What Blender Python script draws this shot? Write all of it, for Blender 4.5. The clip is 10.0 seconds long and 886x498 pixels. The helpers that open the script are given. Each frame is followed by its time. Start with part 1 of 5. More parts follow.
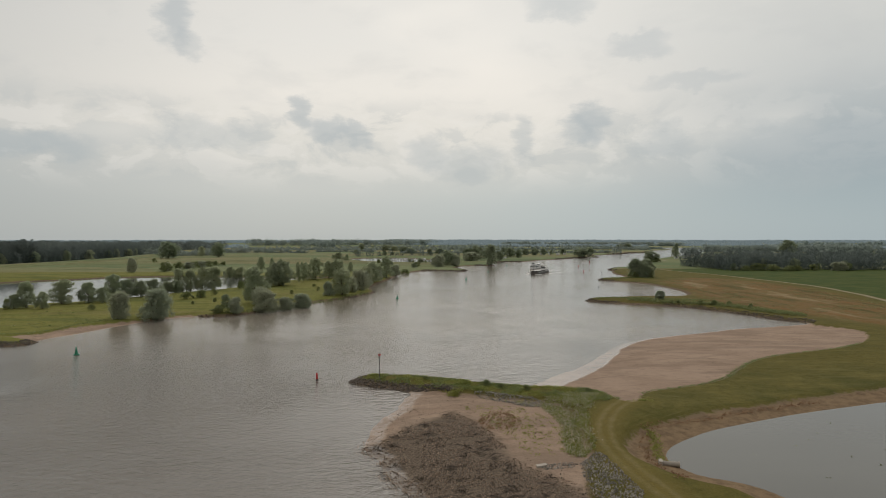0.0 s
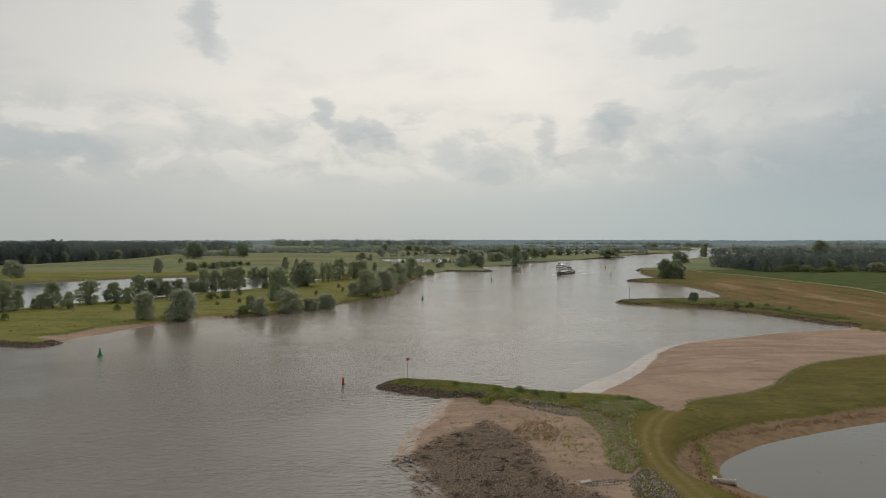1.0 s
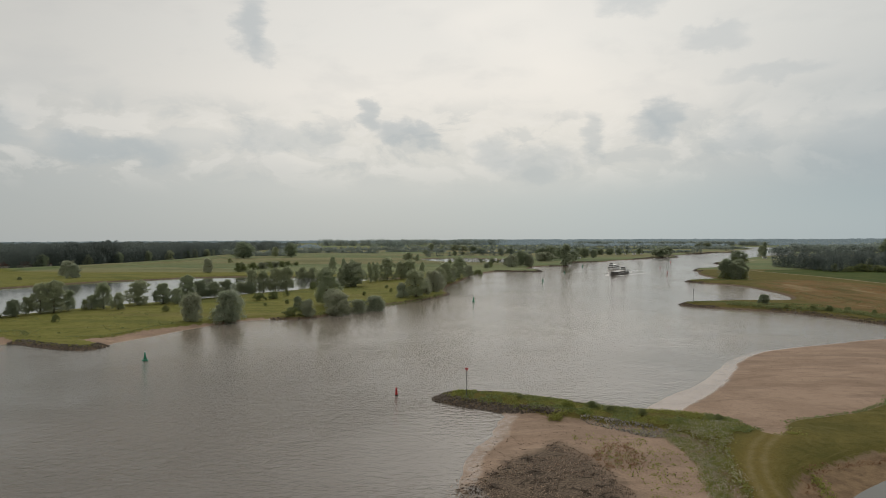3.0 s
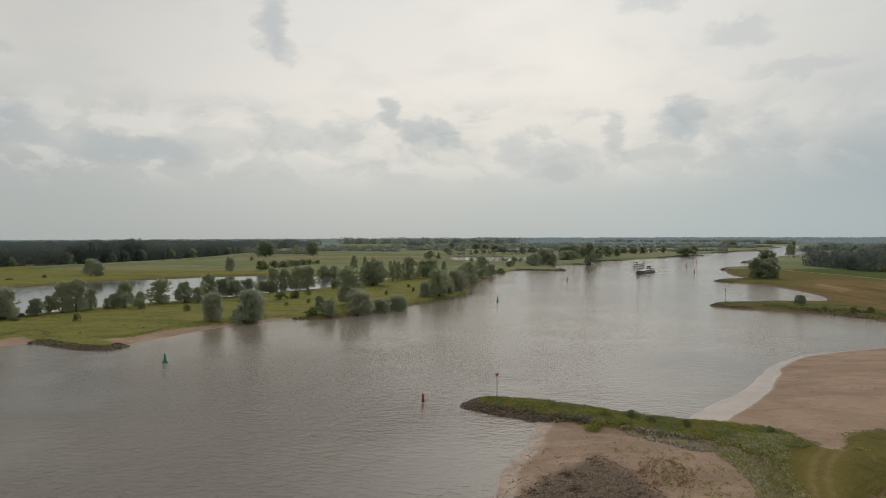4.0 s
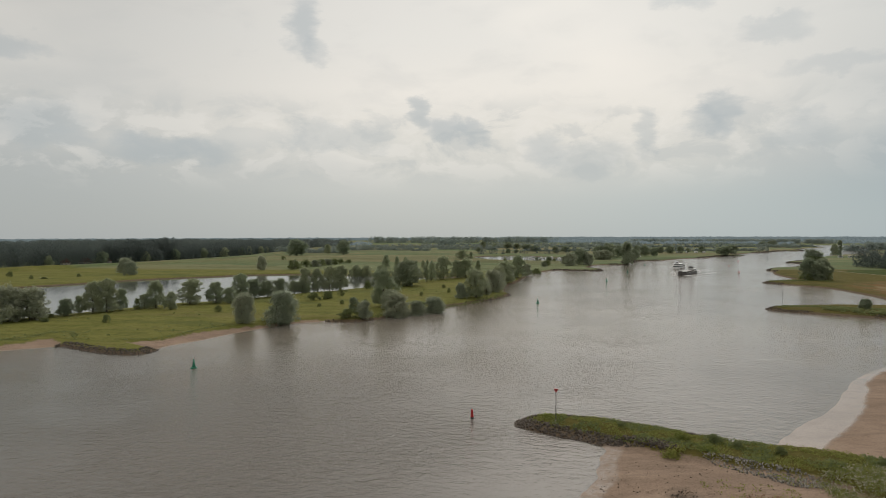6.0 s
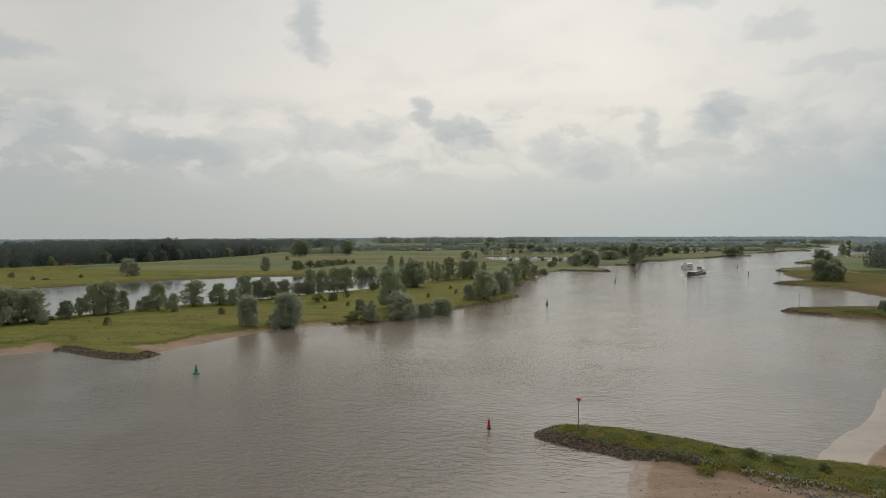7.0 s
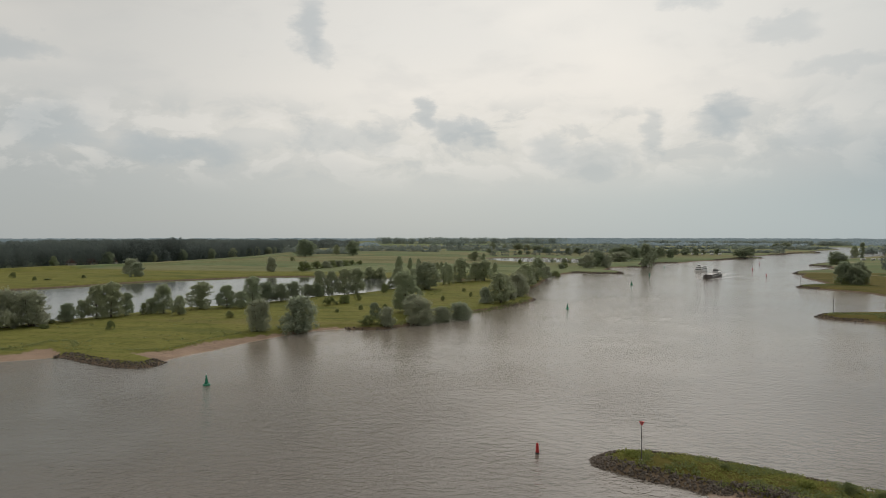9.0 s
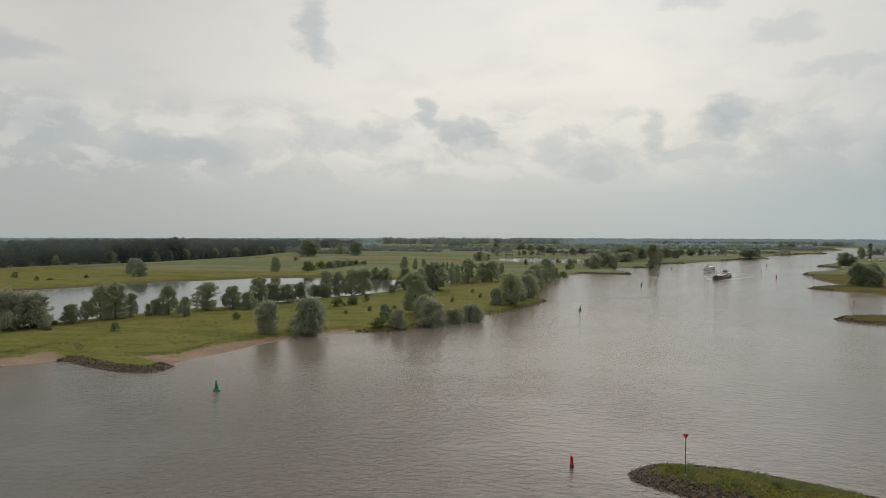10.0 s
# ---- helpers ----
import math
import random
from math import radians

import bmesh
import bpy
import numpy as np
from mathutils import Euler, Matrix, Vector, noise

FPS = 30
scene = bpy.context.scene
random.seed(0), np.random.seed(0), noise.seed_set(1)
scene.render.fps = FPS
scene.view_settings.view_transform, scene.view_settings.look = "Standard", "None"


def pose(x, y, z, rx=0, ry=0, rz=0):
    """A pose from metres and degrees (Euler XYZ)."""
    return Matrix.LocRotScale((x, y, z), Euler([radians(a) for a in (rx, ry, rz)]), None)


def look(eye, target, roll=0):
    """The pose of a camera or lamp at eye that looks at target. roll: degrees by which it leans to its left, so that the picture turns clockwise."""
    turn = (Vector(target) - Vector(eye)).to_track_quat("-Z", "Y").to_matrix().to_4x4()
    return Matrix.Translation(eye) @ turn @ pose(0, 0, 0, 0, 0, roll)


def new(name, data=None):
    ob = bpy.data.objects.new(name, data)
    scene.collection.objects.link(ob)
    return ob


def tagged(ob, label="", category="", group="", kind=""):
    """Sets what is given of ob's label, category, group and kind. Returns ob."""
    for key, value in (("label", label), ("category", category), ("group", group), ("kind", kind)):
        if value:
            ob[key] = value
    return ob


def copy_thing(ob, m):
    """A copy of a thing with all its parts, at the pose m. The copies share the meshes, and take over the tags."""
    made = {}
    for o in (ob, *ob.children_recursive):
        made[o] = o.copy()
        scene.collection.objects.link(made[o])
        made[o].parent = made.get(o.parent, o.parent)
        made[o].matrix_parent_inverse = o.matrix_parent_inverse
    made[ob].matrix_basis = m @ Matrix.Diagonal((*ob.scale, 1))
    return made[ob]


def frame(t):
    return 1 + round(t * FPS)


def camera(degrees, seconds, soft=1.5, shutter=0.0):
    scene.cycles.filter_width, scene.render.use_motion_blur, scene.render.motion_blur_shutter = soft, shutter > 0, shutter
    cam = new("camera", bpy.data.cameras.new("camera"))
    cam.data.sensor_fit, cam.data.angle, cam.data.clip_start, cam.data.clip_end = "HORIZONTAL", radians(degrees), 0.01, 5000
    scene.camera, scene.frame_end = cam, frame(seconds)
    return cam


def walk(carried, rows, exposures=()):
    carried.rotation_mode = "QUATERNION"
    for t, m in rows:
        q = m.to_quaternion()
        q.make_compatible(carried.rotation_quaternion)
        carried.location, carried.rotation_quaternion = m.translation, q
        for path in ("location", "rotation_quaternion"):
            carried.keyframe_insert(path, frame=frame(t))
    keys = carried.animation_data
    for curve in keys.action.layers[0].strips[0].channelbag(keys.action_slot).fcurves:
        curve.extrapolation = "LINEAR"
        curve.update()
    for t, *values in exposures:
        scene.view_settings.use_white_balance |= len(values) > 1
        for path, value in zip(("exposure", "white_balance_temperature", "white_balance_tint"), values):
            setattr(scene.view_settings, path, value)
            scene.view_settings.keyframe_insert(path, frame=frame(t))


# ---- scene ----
cam = camera(67.7, 10.0, soft=0.62)
PATH = [
    (0, (-2.683, 1.231, 35.307), (-2.673, 3.23, 35.271), 0.0),
    (0.5, (-3.439, 4.565, 35.206), (-3.466, 6.565, 35.17), 0.0),
    (1, (-4.559, 7.7, 35.095), (-4.618, 9.698, 35.06), -0.0),
    (1.5, (-5.565, 10.926, 35.087), (-5.66, 12.923, 35.051), -0.0),
    (2, (-6.599, 14.05, 35.047), (-6.727, 16.046, 35.012), -0.0),
    (2.5, (-7.517, 17.114, 34.905), (-7.678, 19.107, 34.871), -0.1),
    (4, (-10.987, 26.734, 35.062), (-11.242, 28.717, 35.021), -0.2),
    (4.5, (-12.475, 29.964, 35.02), (-12.754, 31.944, 34.979), -0.1),
    (5, (-13.821, 33.244, 35.029), (-14.124, 35.221, 34.987), -0.3),
    (5.5, (-15.346, 36.262, 35.064), (-15.674, 38.235, 35.021), -0.2),
    (7, (-20.163, 45.431, 35.167), (-20.515, 47.4, 35.124), -0.2),
    (7.5, (-22.078, 48.418, 35.099), (-22.432, 50.386, 35.057), -0.1),
    (8, (-24.127, 51.277, 35.294), (-24.484, 53.245, 35.252), -0.0),
    (8.5, (-26.542, 54.028, 35.336), (-26.9, 55.996, 35.294), 0.0),
    (9, (-28.959, 56.735, 35.301), (-29.318, 58.702, 35.26), 0.0),
    (9.5, (-31.646, 59.364, 35.278), (-32.006, 61.331, 35.236), 0.1),
    (10, (-34.221, 62.135, 35.264), (-34.584, 64.102, 35.223), 0.1),
]
walk(cam, [(t, look(eye, target, roll)) for t, eye, target, roll in PATH])


# ---- world, sun, exposure ----
def n_math(nt, op, a, b=None, c=None):
    nd = nt.nodes.new("ShaderNodeMath")
    nd.operation = op
    for i, v in enumerate((a, b, c)):
        if v is None:
            continue
        if isinstance(v, (int, float)):
            nd.inputs[i].default_value = v
        else:
            nt.links.new(v, nd.inputs[i])
    return nd.outputs[0]


def n_noise(nt, vec, scale, detail=4.0, rough=0.55, distort=0.0):
    nd = nt.nodes.new("ShaderNodeTexNoise")
    nd.inputs["Scale"].default_value = scale
    nd.inputs["Detail"].default_value = detail
    nd.inputs["Roughness"].default_value = rough
    nd.inputs["Distortion"].default_value = distort
    nt.links.new(vec, nd.inputs["Vector"])
    return nd.outputs[0]


def n_range(nt, v, a, b, lo=0.0, hi=1.0):
    nd = nt.nodes.new("ShaderNodeMapRange")
    nd.interpolation_type = "SMOOTHSTEP"
    nt.links.new(v, nd.inputs[0])
    for i, k in enumerate((a, b, lo, hi)):
        nd.inputs[i + 1].default_value = k
    return nd.outputs[0]


def n_mix(nt, fac, a, b, blend="MIX"):
    nd = nt.nodes.new("ShaderNodeMix")
    nd.data_type = "RGBA"
    nd.blend_type = blend
    for slot, v in ((0, fac), (6, a), (7, b)):
        if isinstance(v, (int, float)):
            nd.inputs[slot].default_value = v
        elif isinstance(v, tuple):
            nd.inputs[slot].default_value = (*v, 1.0)
        else:
            nt.links.new(v, nd.inputs[slot])
    return nd.outputs[2]


def n_ramp(nt, fac, stops):
    nd = nt.nodes.new("ShaderNodeValToRGB")
    els = nd.color_ramp.elements
    while len(els) < len(stops):
        els.new(0.5)
    for e, (p, col) in zip(els, stops):
        e.position = p
        e.color = (*col, 1.0)
    nt.links.new(fac, nd.inputs[0])
    return nd.outputs[0]


def n_combine(nt, x, y, z):
    nd = nt.nodes.new("ShaderNodeCombineXYZ")
    for i, v in enumerate((x, y, z)):
        if isinstance(v, (int, float)):
            nd.inputs[i].default_value = v
        else:
            nt.links.new(v, nd.inputs[i])
    return nd.outputs[0]


SUN_EL, SUN_AZ = 38.0, 8.0     # degrees above the horizon, degrees right of the river's line

world = bpy.data.worlds.new("overcast_sky")
world.use_nodes = True
scene.world = world
wt = world.node_tree
wt.nodes.clear()
coord = wt.nodes.new("ShaderNodeTexCoord").outputs["Generated"]
sep = wt.nodes.new("ShaderNodeSeparateXYZ")
wt.links.new(coord, sep.inputs[0])
azim = n_math(wt, "MULTIPLY", n_math(wt, "ARCTAN2", sep.outputs[0], sep.outputs[1]), 180 / math.pi)
elev = n_math(wt, "MULTIPLY", n_math(wt, "ARCSINE", sep.outputs[2]), 180 / math.pi)
# cloud layer: coordinates in tens of degrees, flattened towards the horizon
flat = n_combine(wt, n_math(wt, "MULTIPLY", azim, 0.1), n_math(wt, "MULTIPLY", elev, 0.24), 0.0)
billow = n_noise(wt, flat, 1.15, 7.0, 0.55, 0.25)
broad = n_noise(wt, flat, 0.42, 3.0, 0.5)
veil = n_ramp(wt, n_math(wt, "DIVIDE", elev, 90.0), [
    (0.0, (0.425, 0.460, 0.460)), (0.030, (0.488, 0.512, 0.502)), (0.065, (0.605, 0.605, 0.572)), (0.10, (0.72, 0.700, 0.645)),
    (0.135, (0.80, 0.77, 0.71)), (0.18, (0.74, 0.725, 0.68)), (0.24, (0.66, 0.65, 0.615)), (0.5, (0.95, 0.92, 0.86)), (1.0, (1.15, 1.11, 1.04))])
# heavier, bluer cloud towards the right-hand horizon
side = n_math(wt, "MULTIPLY", n_range(wt, azim, 4.0, 34.0), n_range(wt, elev, 24.0, 3.0))
col = n_mix(wt, n_math(wt, "MULTIPLY", side, 0.86), veil, (0.265, 0.332, 0.372))
lside = n_math(wt, "MULTIPLY", n_range(wt, azim, -12.0, -45.0), n_range(wt, elev, 26.0, 4.0))
col = n_mix(wt, n_math(wt, "MULTIPLY", lside, 0.75), col, (0.36, 0.388, 0.392))
band = n_math(wt, "MULTIPLY", n_range(wt, elev, 3.2, 6.6), n_range(wt, elev, 12.5, 9.0))
heap = n_noise(wt, n_combine(wt, n_math(wt, "MULTIPLY", azim, 0.16), n_math(wt, "MULTIPLY", elev, 0.30), 3.1), 1.25, 8.0, 0.58, 0.35)
lit = n_math(wt, "MULTIPLY", n_range(wt, heap, 0.50, 0.42), band)
col = n_mix(wt, n_math(wt, "MULTIPLY", n_math(wt, "MULTIPLY", lit, 0.32), n_math(wt, "SUBTRACT", 1.0, n_math(wt, "MULTIPLY", side, 0.8))), col, (0.80, 0.775, 0.730))
shade = n_math(wt, "MULTIPLY", n_range(wt, heap, 0.50, 0.60), band)
col = n_mix(wt, n_math(wt, "MULTIPLY", shade, 0.42), col, (0.430, 0.462, 0.468))
grey = n_math(wt, "MULTIPLY", n_range(wt, billow, 0.48, 0.66), n_math(wt, "MULTIPLY", n_range(wt, elev, 2.0, 6.0), n_range(wt, elev, 34.0, 8.0, 0.3, 1.0)))
col = n_mix(wt, n_math(wt, "MULTIPLY", grey, 0.20), col, (0.47, 0.487, 0.487))
bright = n_math(wt, "MULTIPLY", n_range(wt, broad, 0.46, 0.70), n_range(wt, elev, 5.0, 10.0))
col = n_mix(wt, n_math(wt, "MULTIPLY", bright, 0.5), col, (0.86, 0.82, 0.75))
# bluer air low over the river's far end; vignette painted high on that side
low = n_math(wt, "MULTIPLY", n_range(wt, azim, -16.0, 14.0), n_range(wt, elev, 7.0, 0.5))
col = n_mix(wt, n_math(wt, "MULTIPLY", low, 0.6), col, (0.380, 0.465, 0.500))
high = n_math(wt, "MULTIPLY", n_range(wt, azim, 2.0, 26.0), n_range(wt, elev, 9.0, 20.0))
col = n_mix(wt, n_math(wt, "MULTIPLY", high, 0.34), col, (0.500, 0.515, 0.490))
# single darker clouds: azimuth, elevation, half width, half height, weight
warp = n_noise(wt, flat, 2.6, 5.0, 0.6)
warp2 = n_noise(wt, n_combine(wt, n_math(wt, "MULTIPLY", azim, 0.1), n_math(wt, "MULTIPLY", elev, 0.16), 7.3), 2.9, 5.0, 0.6)
wa = n_math(wt, "ADD", azim, n_math(wt, "MULTIPLY", n_math(wt, "SUBTRACT", warp, 0.5), 4.2))
we = n_math(wt, "ADD", elev, n_math(wt, "MULTIPLY", n_math(wt, "SUBTRACT", warp2, 0.5), 4.2))
PUFFS = [
    (-21.6, 17.2, 1.3, 2.2, 0.56), (-20.6, 15.2, 0.9, 1.0, 0.34), (-11.8, 10.4, 0.9, 1.1, 0.58), (-9.6, 9.2, 1.6, 1.0, 0.56), (-7.4, 8.6, 1.3, 0.9, 0.56), (11.6, 9.0, 1.2, 0.9, 0.48),
    (13.0, 9.7, 1.4, 1.4, 0.62), (-32.6, 6.9, 4.2, 1.0, 0.56), (-19.0, 8.2, 4.2, 1.1, 0.34), (-1.2, 7.2, 1.6, 1.2, 0.40), (2.6, 6.2, 3.0, 1.2, 0.40), (10.2, 19.2, 2.4, 1.1, 0.44),
    (16.6, 15.4, 2.2, 0.8, 0.36), (7.2, 8.2, 0.9, 1.8, 0.42), (21.0, 12.6, 3.6, 0.7, 0.30), (18.6, 7.6, 2.4, 1.2, 0.40),
    (29.0, 6.5, 6.0, 2.2, 0.45), (-41.0, 8.2, 2.8, 1.6, 0.46), (-43.5, 13.6, 2.4, 0.9, 0.46)]
for a0, e0, aw, ew, weight in PUFFS:
    da = n_math(wt, "DIVIDE", n_math(wt, "SUBTRACT", wa, a0), aw)
    de = n_math(wt, "DIVIDE", n_math(wt, "SUBTRACT", we, e0), ew)
    rr = n_math(wt, "ADD", n_math(wt, "MULTIPLY", da, da), n_math(wt, "MULTIPLY", de, de))
    body = n_range(wt, rr, 2.2, 0.0)
    col = n_mix(wt, n_math(wt, "MULTIPLY", body, weight), col, (0.362, 0.412, 0.438))
# the veil is brightest round the hidden sun
sv = wt.nodes.new("ShaderNodeVectorMath")
sv.operation = "DOT_PRODUCT"
wt.links.new(coord, sv.inputs[0])
sv.inputs[1].default_value = (math.sin(radians(SUN_AZ)) * math.cos(radians(SUN_EL)), math.cos(radians(SUN_AZ)) * math.cos(radians(SUN_EL)), math.sin(radians(SUN_EL)))
near_sun = n_range(wt, sv.outputs["Value"], 0.55, 1.0, 0.66, 1.16)
lift = n_math(wt, "ADD", 1.0, n_math(wt, "MULTIPLY", n_math(wt, "SUBTRACT", near_sun, 1.0), n_range(wt, elev, 10.0, 24.0)))
col = n_mix(wt, 1.0, col, n_combine(wt, lift, lift, lift), "MULTIPLY")
col = n_mix(wt, 1.0, col, (1.014, 1.0, 0.985), "MULTIPLY")
cloud_bg = wt.nodes.new("ShaderNodeBackground")
wt.links.new(col, cloud_bg.inputs[0])
cloud_bg.inputs[1].default_value = 1.04
sky = wt.nodes.new("ShaderNodeTexSky")
sky.sky_type = "NISHITA"
sky.sun_disc = False
sky.sun_elevation = radians(SUN_EL)
sky.sun_rotation = radians(SUN_AZ)
sky_bg = wt.nodes.new("ShaderNodeBackground")
wt.links.new(sky.outputs[0], sky_bg.inputs[0])
sky_bg.inputs[1].default_value = 0.08
cover = wt.nodes.new("ShaderNodeMixShader")
cover.inputs[0].default_value = 0.94
wt.links.new(sky_bg.outputs[0], cover.inputs[1])
wt.links.new(cloud_bg.outputs[0], cover.inputs[2])
wout = wt.nodes.new("ShaderNodeOutputWorld")
wt.links.new(cover.outputs[0], wout.inputs[0])

sun = new("sun", bpy.data.lights.new("sun", "SUN"))
sun.data.energy = 0.7
sun.data.angle = radians(40)
sun.data.color = (1.0, 0.95, 0.88)
sa, se = radians(SUN_AZ), radians(SUN_EL)
sun.matrix_world = look((math.sin(sa) * math.cos(se) * 500, math.cos(sa) * math.cos(se) * 500, math.sin(se) * 500), (0, 0, 0))


# ---- materials ----
def material(name):
    m = bpy.data.materials.new(name)
    m.use_nodes = True
    nt = m.node_tree
    return m, nt, nt.nodes["Principled BSDF"]


def n_bump(nt, height, bs, strength=0.4, distance=0.1):
    nd = nt.nodes.new("ShaderNodeBump")
    nd.inputs["Strength"].default_value = strength
    nd.inputs["Distance"].default_value = distance
    nt.links.new(height, nd.inputs["Height"])
    nt.links.new(nd.outputs[0], bs.inputs["Normal"])


def place(nt):
    return nt.nodes.new("ShaderNodeTexCoord").outputs["Object"]


def n_attr(nt, name):
    nd = nt.nodes.new("ShaderNodeAttribute")
    nd.attribute_name = name
    return nd.outputs["Fac"]


def random_of(nt):
    return nt.nodes.new("ShaderNodeObjectInfo").outputs["Random"]


def island_of(nt):
    return nt.nodes.new("ShaderNodeNewGeometry").outputs["Random Per Island"]


def painted(name, colour, rough=0.5, metal=0.0, wear=0.25, scale=6.0):
    """Paint, plaster or metal with fine mottling and wear."""
    m, nt, bs = material(name)
    p = place(nt)
    f = n_range(nt, n_noise(nt, p, scale, 6.0, 0.65), 0.35, 0.75)
    dark = tuple(c * 0.6 for c in colour)
    nt.links.new(n_mix(nt, n_math(nt, "MULTIPLY", f, wear * 2), colour, dark), bs.inputs["Base Color"])
    bs.inputs["Roughness"].default_value = rough
    bs.inputs["Metallic"].default_value = metal
    n_bump(nt, n_noise(nt, p, scale * 4, 3.0), bs, 0.15, 0.02)
    return m


def foliage(name, dark, light, gloss=0.65):
    """Leaves: varied leaf by leaf, and tree by tree."""
    m, nt, bs = material(name)
    leaf = n_mix(nt, island_of(nt), dark, light)
    tree = n_mix(nt, n_math(nt, "MULTIPLY", random_of(nt), 0.5), leaf, tuple(c * k for c, k in zip(light, (1.05, 0.95, 0.9))))
    nt.links.new(tree, bs.inputs["Base Color"])
    bs.inputs["Roughness"].default_value = gloss
    bs.inputs["Specular IOR Level"].default_value = 0.15
    tl = nt.nodes.new("ShaderNodeBsdfTranslucent")
    nt.links.new(tree, tl.inputs[0])
    mx = nt.nodes.new("ShaderNodeMixShader")
    mx.inputs[0].default_value = 0.48
    nt.links.new(bs.outputs[0], mx.inputs[1])
    nt.links.new(tl.outputs[0], mx.inputs[2])
    nt.links.new(mx.outputs[0], nt.nodes["Material Output"].inputs[0])
    return m


def stone(name, dark, light, patch=0.35, depth=0.75, shade=0.75):
    m, nt, bs = material(name)
    p = place(nt)
    base = n_mix(nt, island_of(nt), dark, light)
    f = n_noise(nt, p, 9.0, 5.0, 0.65)
    lot = n_range(nt, n_noise(nt, p, patch, 6.0, 0.7, 0.6), 0.50, 0.63)
    base = n_mix(nt, n_math(nt, "MULTIPLY", lot, depth), base, tuple(c * shade for c in dark))
    nt.links.new(n_mix(nt, n_range(nt, f, 0.45, 0.75), base, tuple(c * 0.55 for c in dark)), bs.inputs["Base Color"])
    bs.inputs["Roughness"].default_value = 0.85
    n_bump(nt, f, bs, 0.4, 0.03)
    return m


def ground_material():
    m, nt, bs = material("river_land")
    p = place(nt)
    big = n_noise(nt, p, 0.012, 3.0, 0.5)
    mid = n_noise(nt, p, 0.07, 5.0, 0.6)
    small = n_noise(nt, p, 0.5, 6.0, 0.65)
    fine = n_noise(nt, p, 3.5, 4.0, 0.7)
    edge = n_math(nt, "ADD", n_math(nt, "MULTIPLY", n_math(nt, "SUBTRACT", small, 0.5), 3.2), n_math(nt, "MULTIPLY", n_math(nt, "SUBTRACT", fine, 0.5), 1.2))

    def zone(name, soft=0.6, rag=1.0, shift=0.0):
        v = n_math(nt, "ADD", n_attr(nt, name), n_math(nt, "MULTIPLY", edge, rag))
        return n_range(nt, n_math(nt, "ADD", v, shift), -soft, soft)

    # grass, patchy between lush and thin
    grass = n_mix(nt, n_range(nt, mid, 0.35, 0.68), (0.088, 0.085, 0.024), (0.152, 0.128, 0.038))
    grass = n_mix(nt, n_range(nt, big, 0.38, 0.62), grass, (0.124, 0.105, 0.028))
    grass = n_mix(nt, n_math(nt, "MULTIPLY", n_range(nt, small, 0.46, 0.70), 0.4), grass, (0.044, 0.046, 0.008))
    lush = n_mix(nt, n_range(nt, mid, 0.30, 0.74), (0.148, 0.160, 0.038), (0.215, 0.208, 0.058))
    lush = n_mix(nt, n_math(nt, "MULTIPLY", n_range(nt, n_noise(nt, p, 1.4, 5.0, 0.7), 0.42, 0.66), 0.35), lush, (0.175, 0.160, 0.055))
    lush = n_mix(nt, n_math(nt, "MULTIPLY", n_range(nt, small, 0.48, 0.70), 0.55), lush, (0.060, 0.068, 0.014))
    grass = n_mix(nt, zone("pasture", 10.0, 1.0), grass, lush)
    # fields of the plain, strip by strip, with haze lifted into their colours
    vor = nt.nodes.new("ShaderNodeTexVoronoi")
    mp = nt.nodes.new("ShaderNodeMapping")
    mp.inputs["Scale"].default_value = (0.0034, 0.0125, 1.0)
    mp.inputs["Rotation"].default_value = (0, 0, radians(12))
    nt.links.new(p, mp.inputs[0])
    nt.links.new(mp.outputs[0], vor.inputs["Vector"])
    vor.inputs["Scale"].default_value = 1.0
    vs = nt.nodes.new("ShaderNodeSeparateColor")
    nt.links.new(vor.outputs["Color"], vs.inputs[0])
    plots = n_ramp(nt, vs.outputs[0], [(0.0, (0.110, 0.160, 0.078)), (0.2, (0.170, 0.210, 0.108)), (0.36, (0.268, 0.225, 0.128)), (0.5, (0.130, 0.182, 0.086)),
                                       (0.66, (0.190, 0.222, 0.116)), (0.82, (0.240, 0.208, 0.114)), (1.0, (0.100, 0.148, 0.074))])
    plots = n_mix(nt, n_math(nt, "MULTIPLY", n_range(nt, mid, 0.4, 0.7), 0.3), plots, (0.130, 0.145, 0.060))
    swath = nt.nodes.new("ShaderNodeMapping")
    swath.inputs["Rotation"].default_value = (0, 0, radians(14))
    swath.inputs["Scale"].default_value = (0.007, 0.034, 1.0)
    nt.links.new(p, swath.inputs[0])
    sward = n_noise(nt, swath.outputs[0], 1.0, 7.0, 0.62, 0.5)
    c = n_mix(nt, zone("plain", 12.0, 2.0), grass, plots)
    blades = n_noise(nt, swath.outputs[0], 5.5, 5.0, 0.7, 0.3)
    c = n_mix(nt, n_math(nt, "MULTIPLY", n_range(nt, blades, 0.50, 0.64), 0.38), c, (0.072, 0.078, 0.020))
    c = n_mix(nt, n_math(nt, "MULTIPLY", n_range(nt, blades, 0.46, 0.36), 0.30), c, (0.190, 0.165, 0.065))
    far_land = n_range(nt, n_attr(nt, "pasture"), 5.0, 25.0)
    c = n_mix(nt, n_math(nt, "MULTIPLY", n_math(nt, "MULTIPLY", n_range(nt, sward, 0.53, 0.64), far_land), 0.38), c, (0.195, 0.160, 0.070))
    c = n_mix(nt, n_math(nt, "MULTIPLY", n_math(nt, "MULTIPLY", n_range(nt, sward, 0.47, 0.38), far_land), 0.45), c, (0.078, 0.100, 0.032))
    field = n_mix(nt, n_range(nt, mid, 0.35, 0.7), (0.050, 0.078, 0.020), (0.082, 0.098, 0.026))
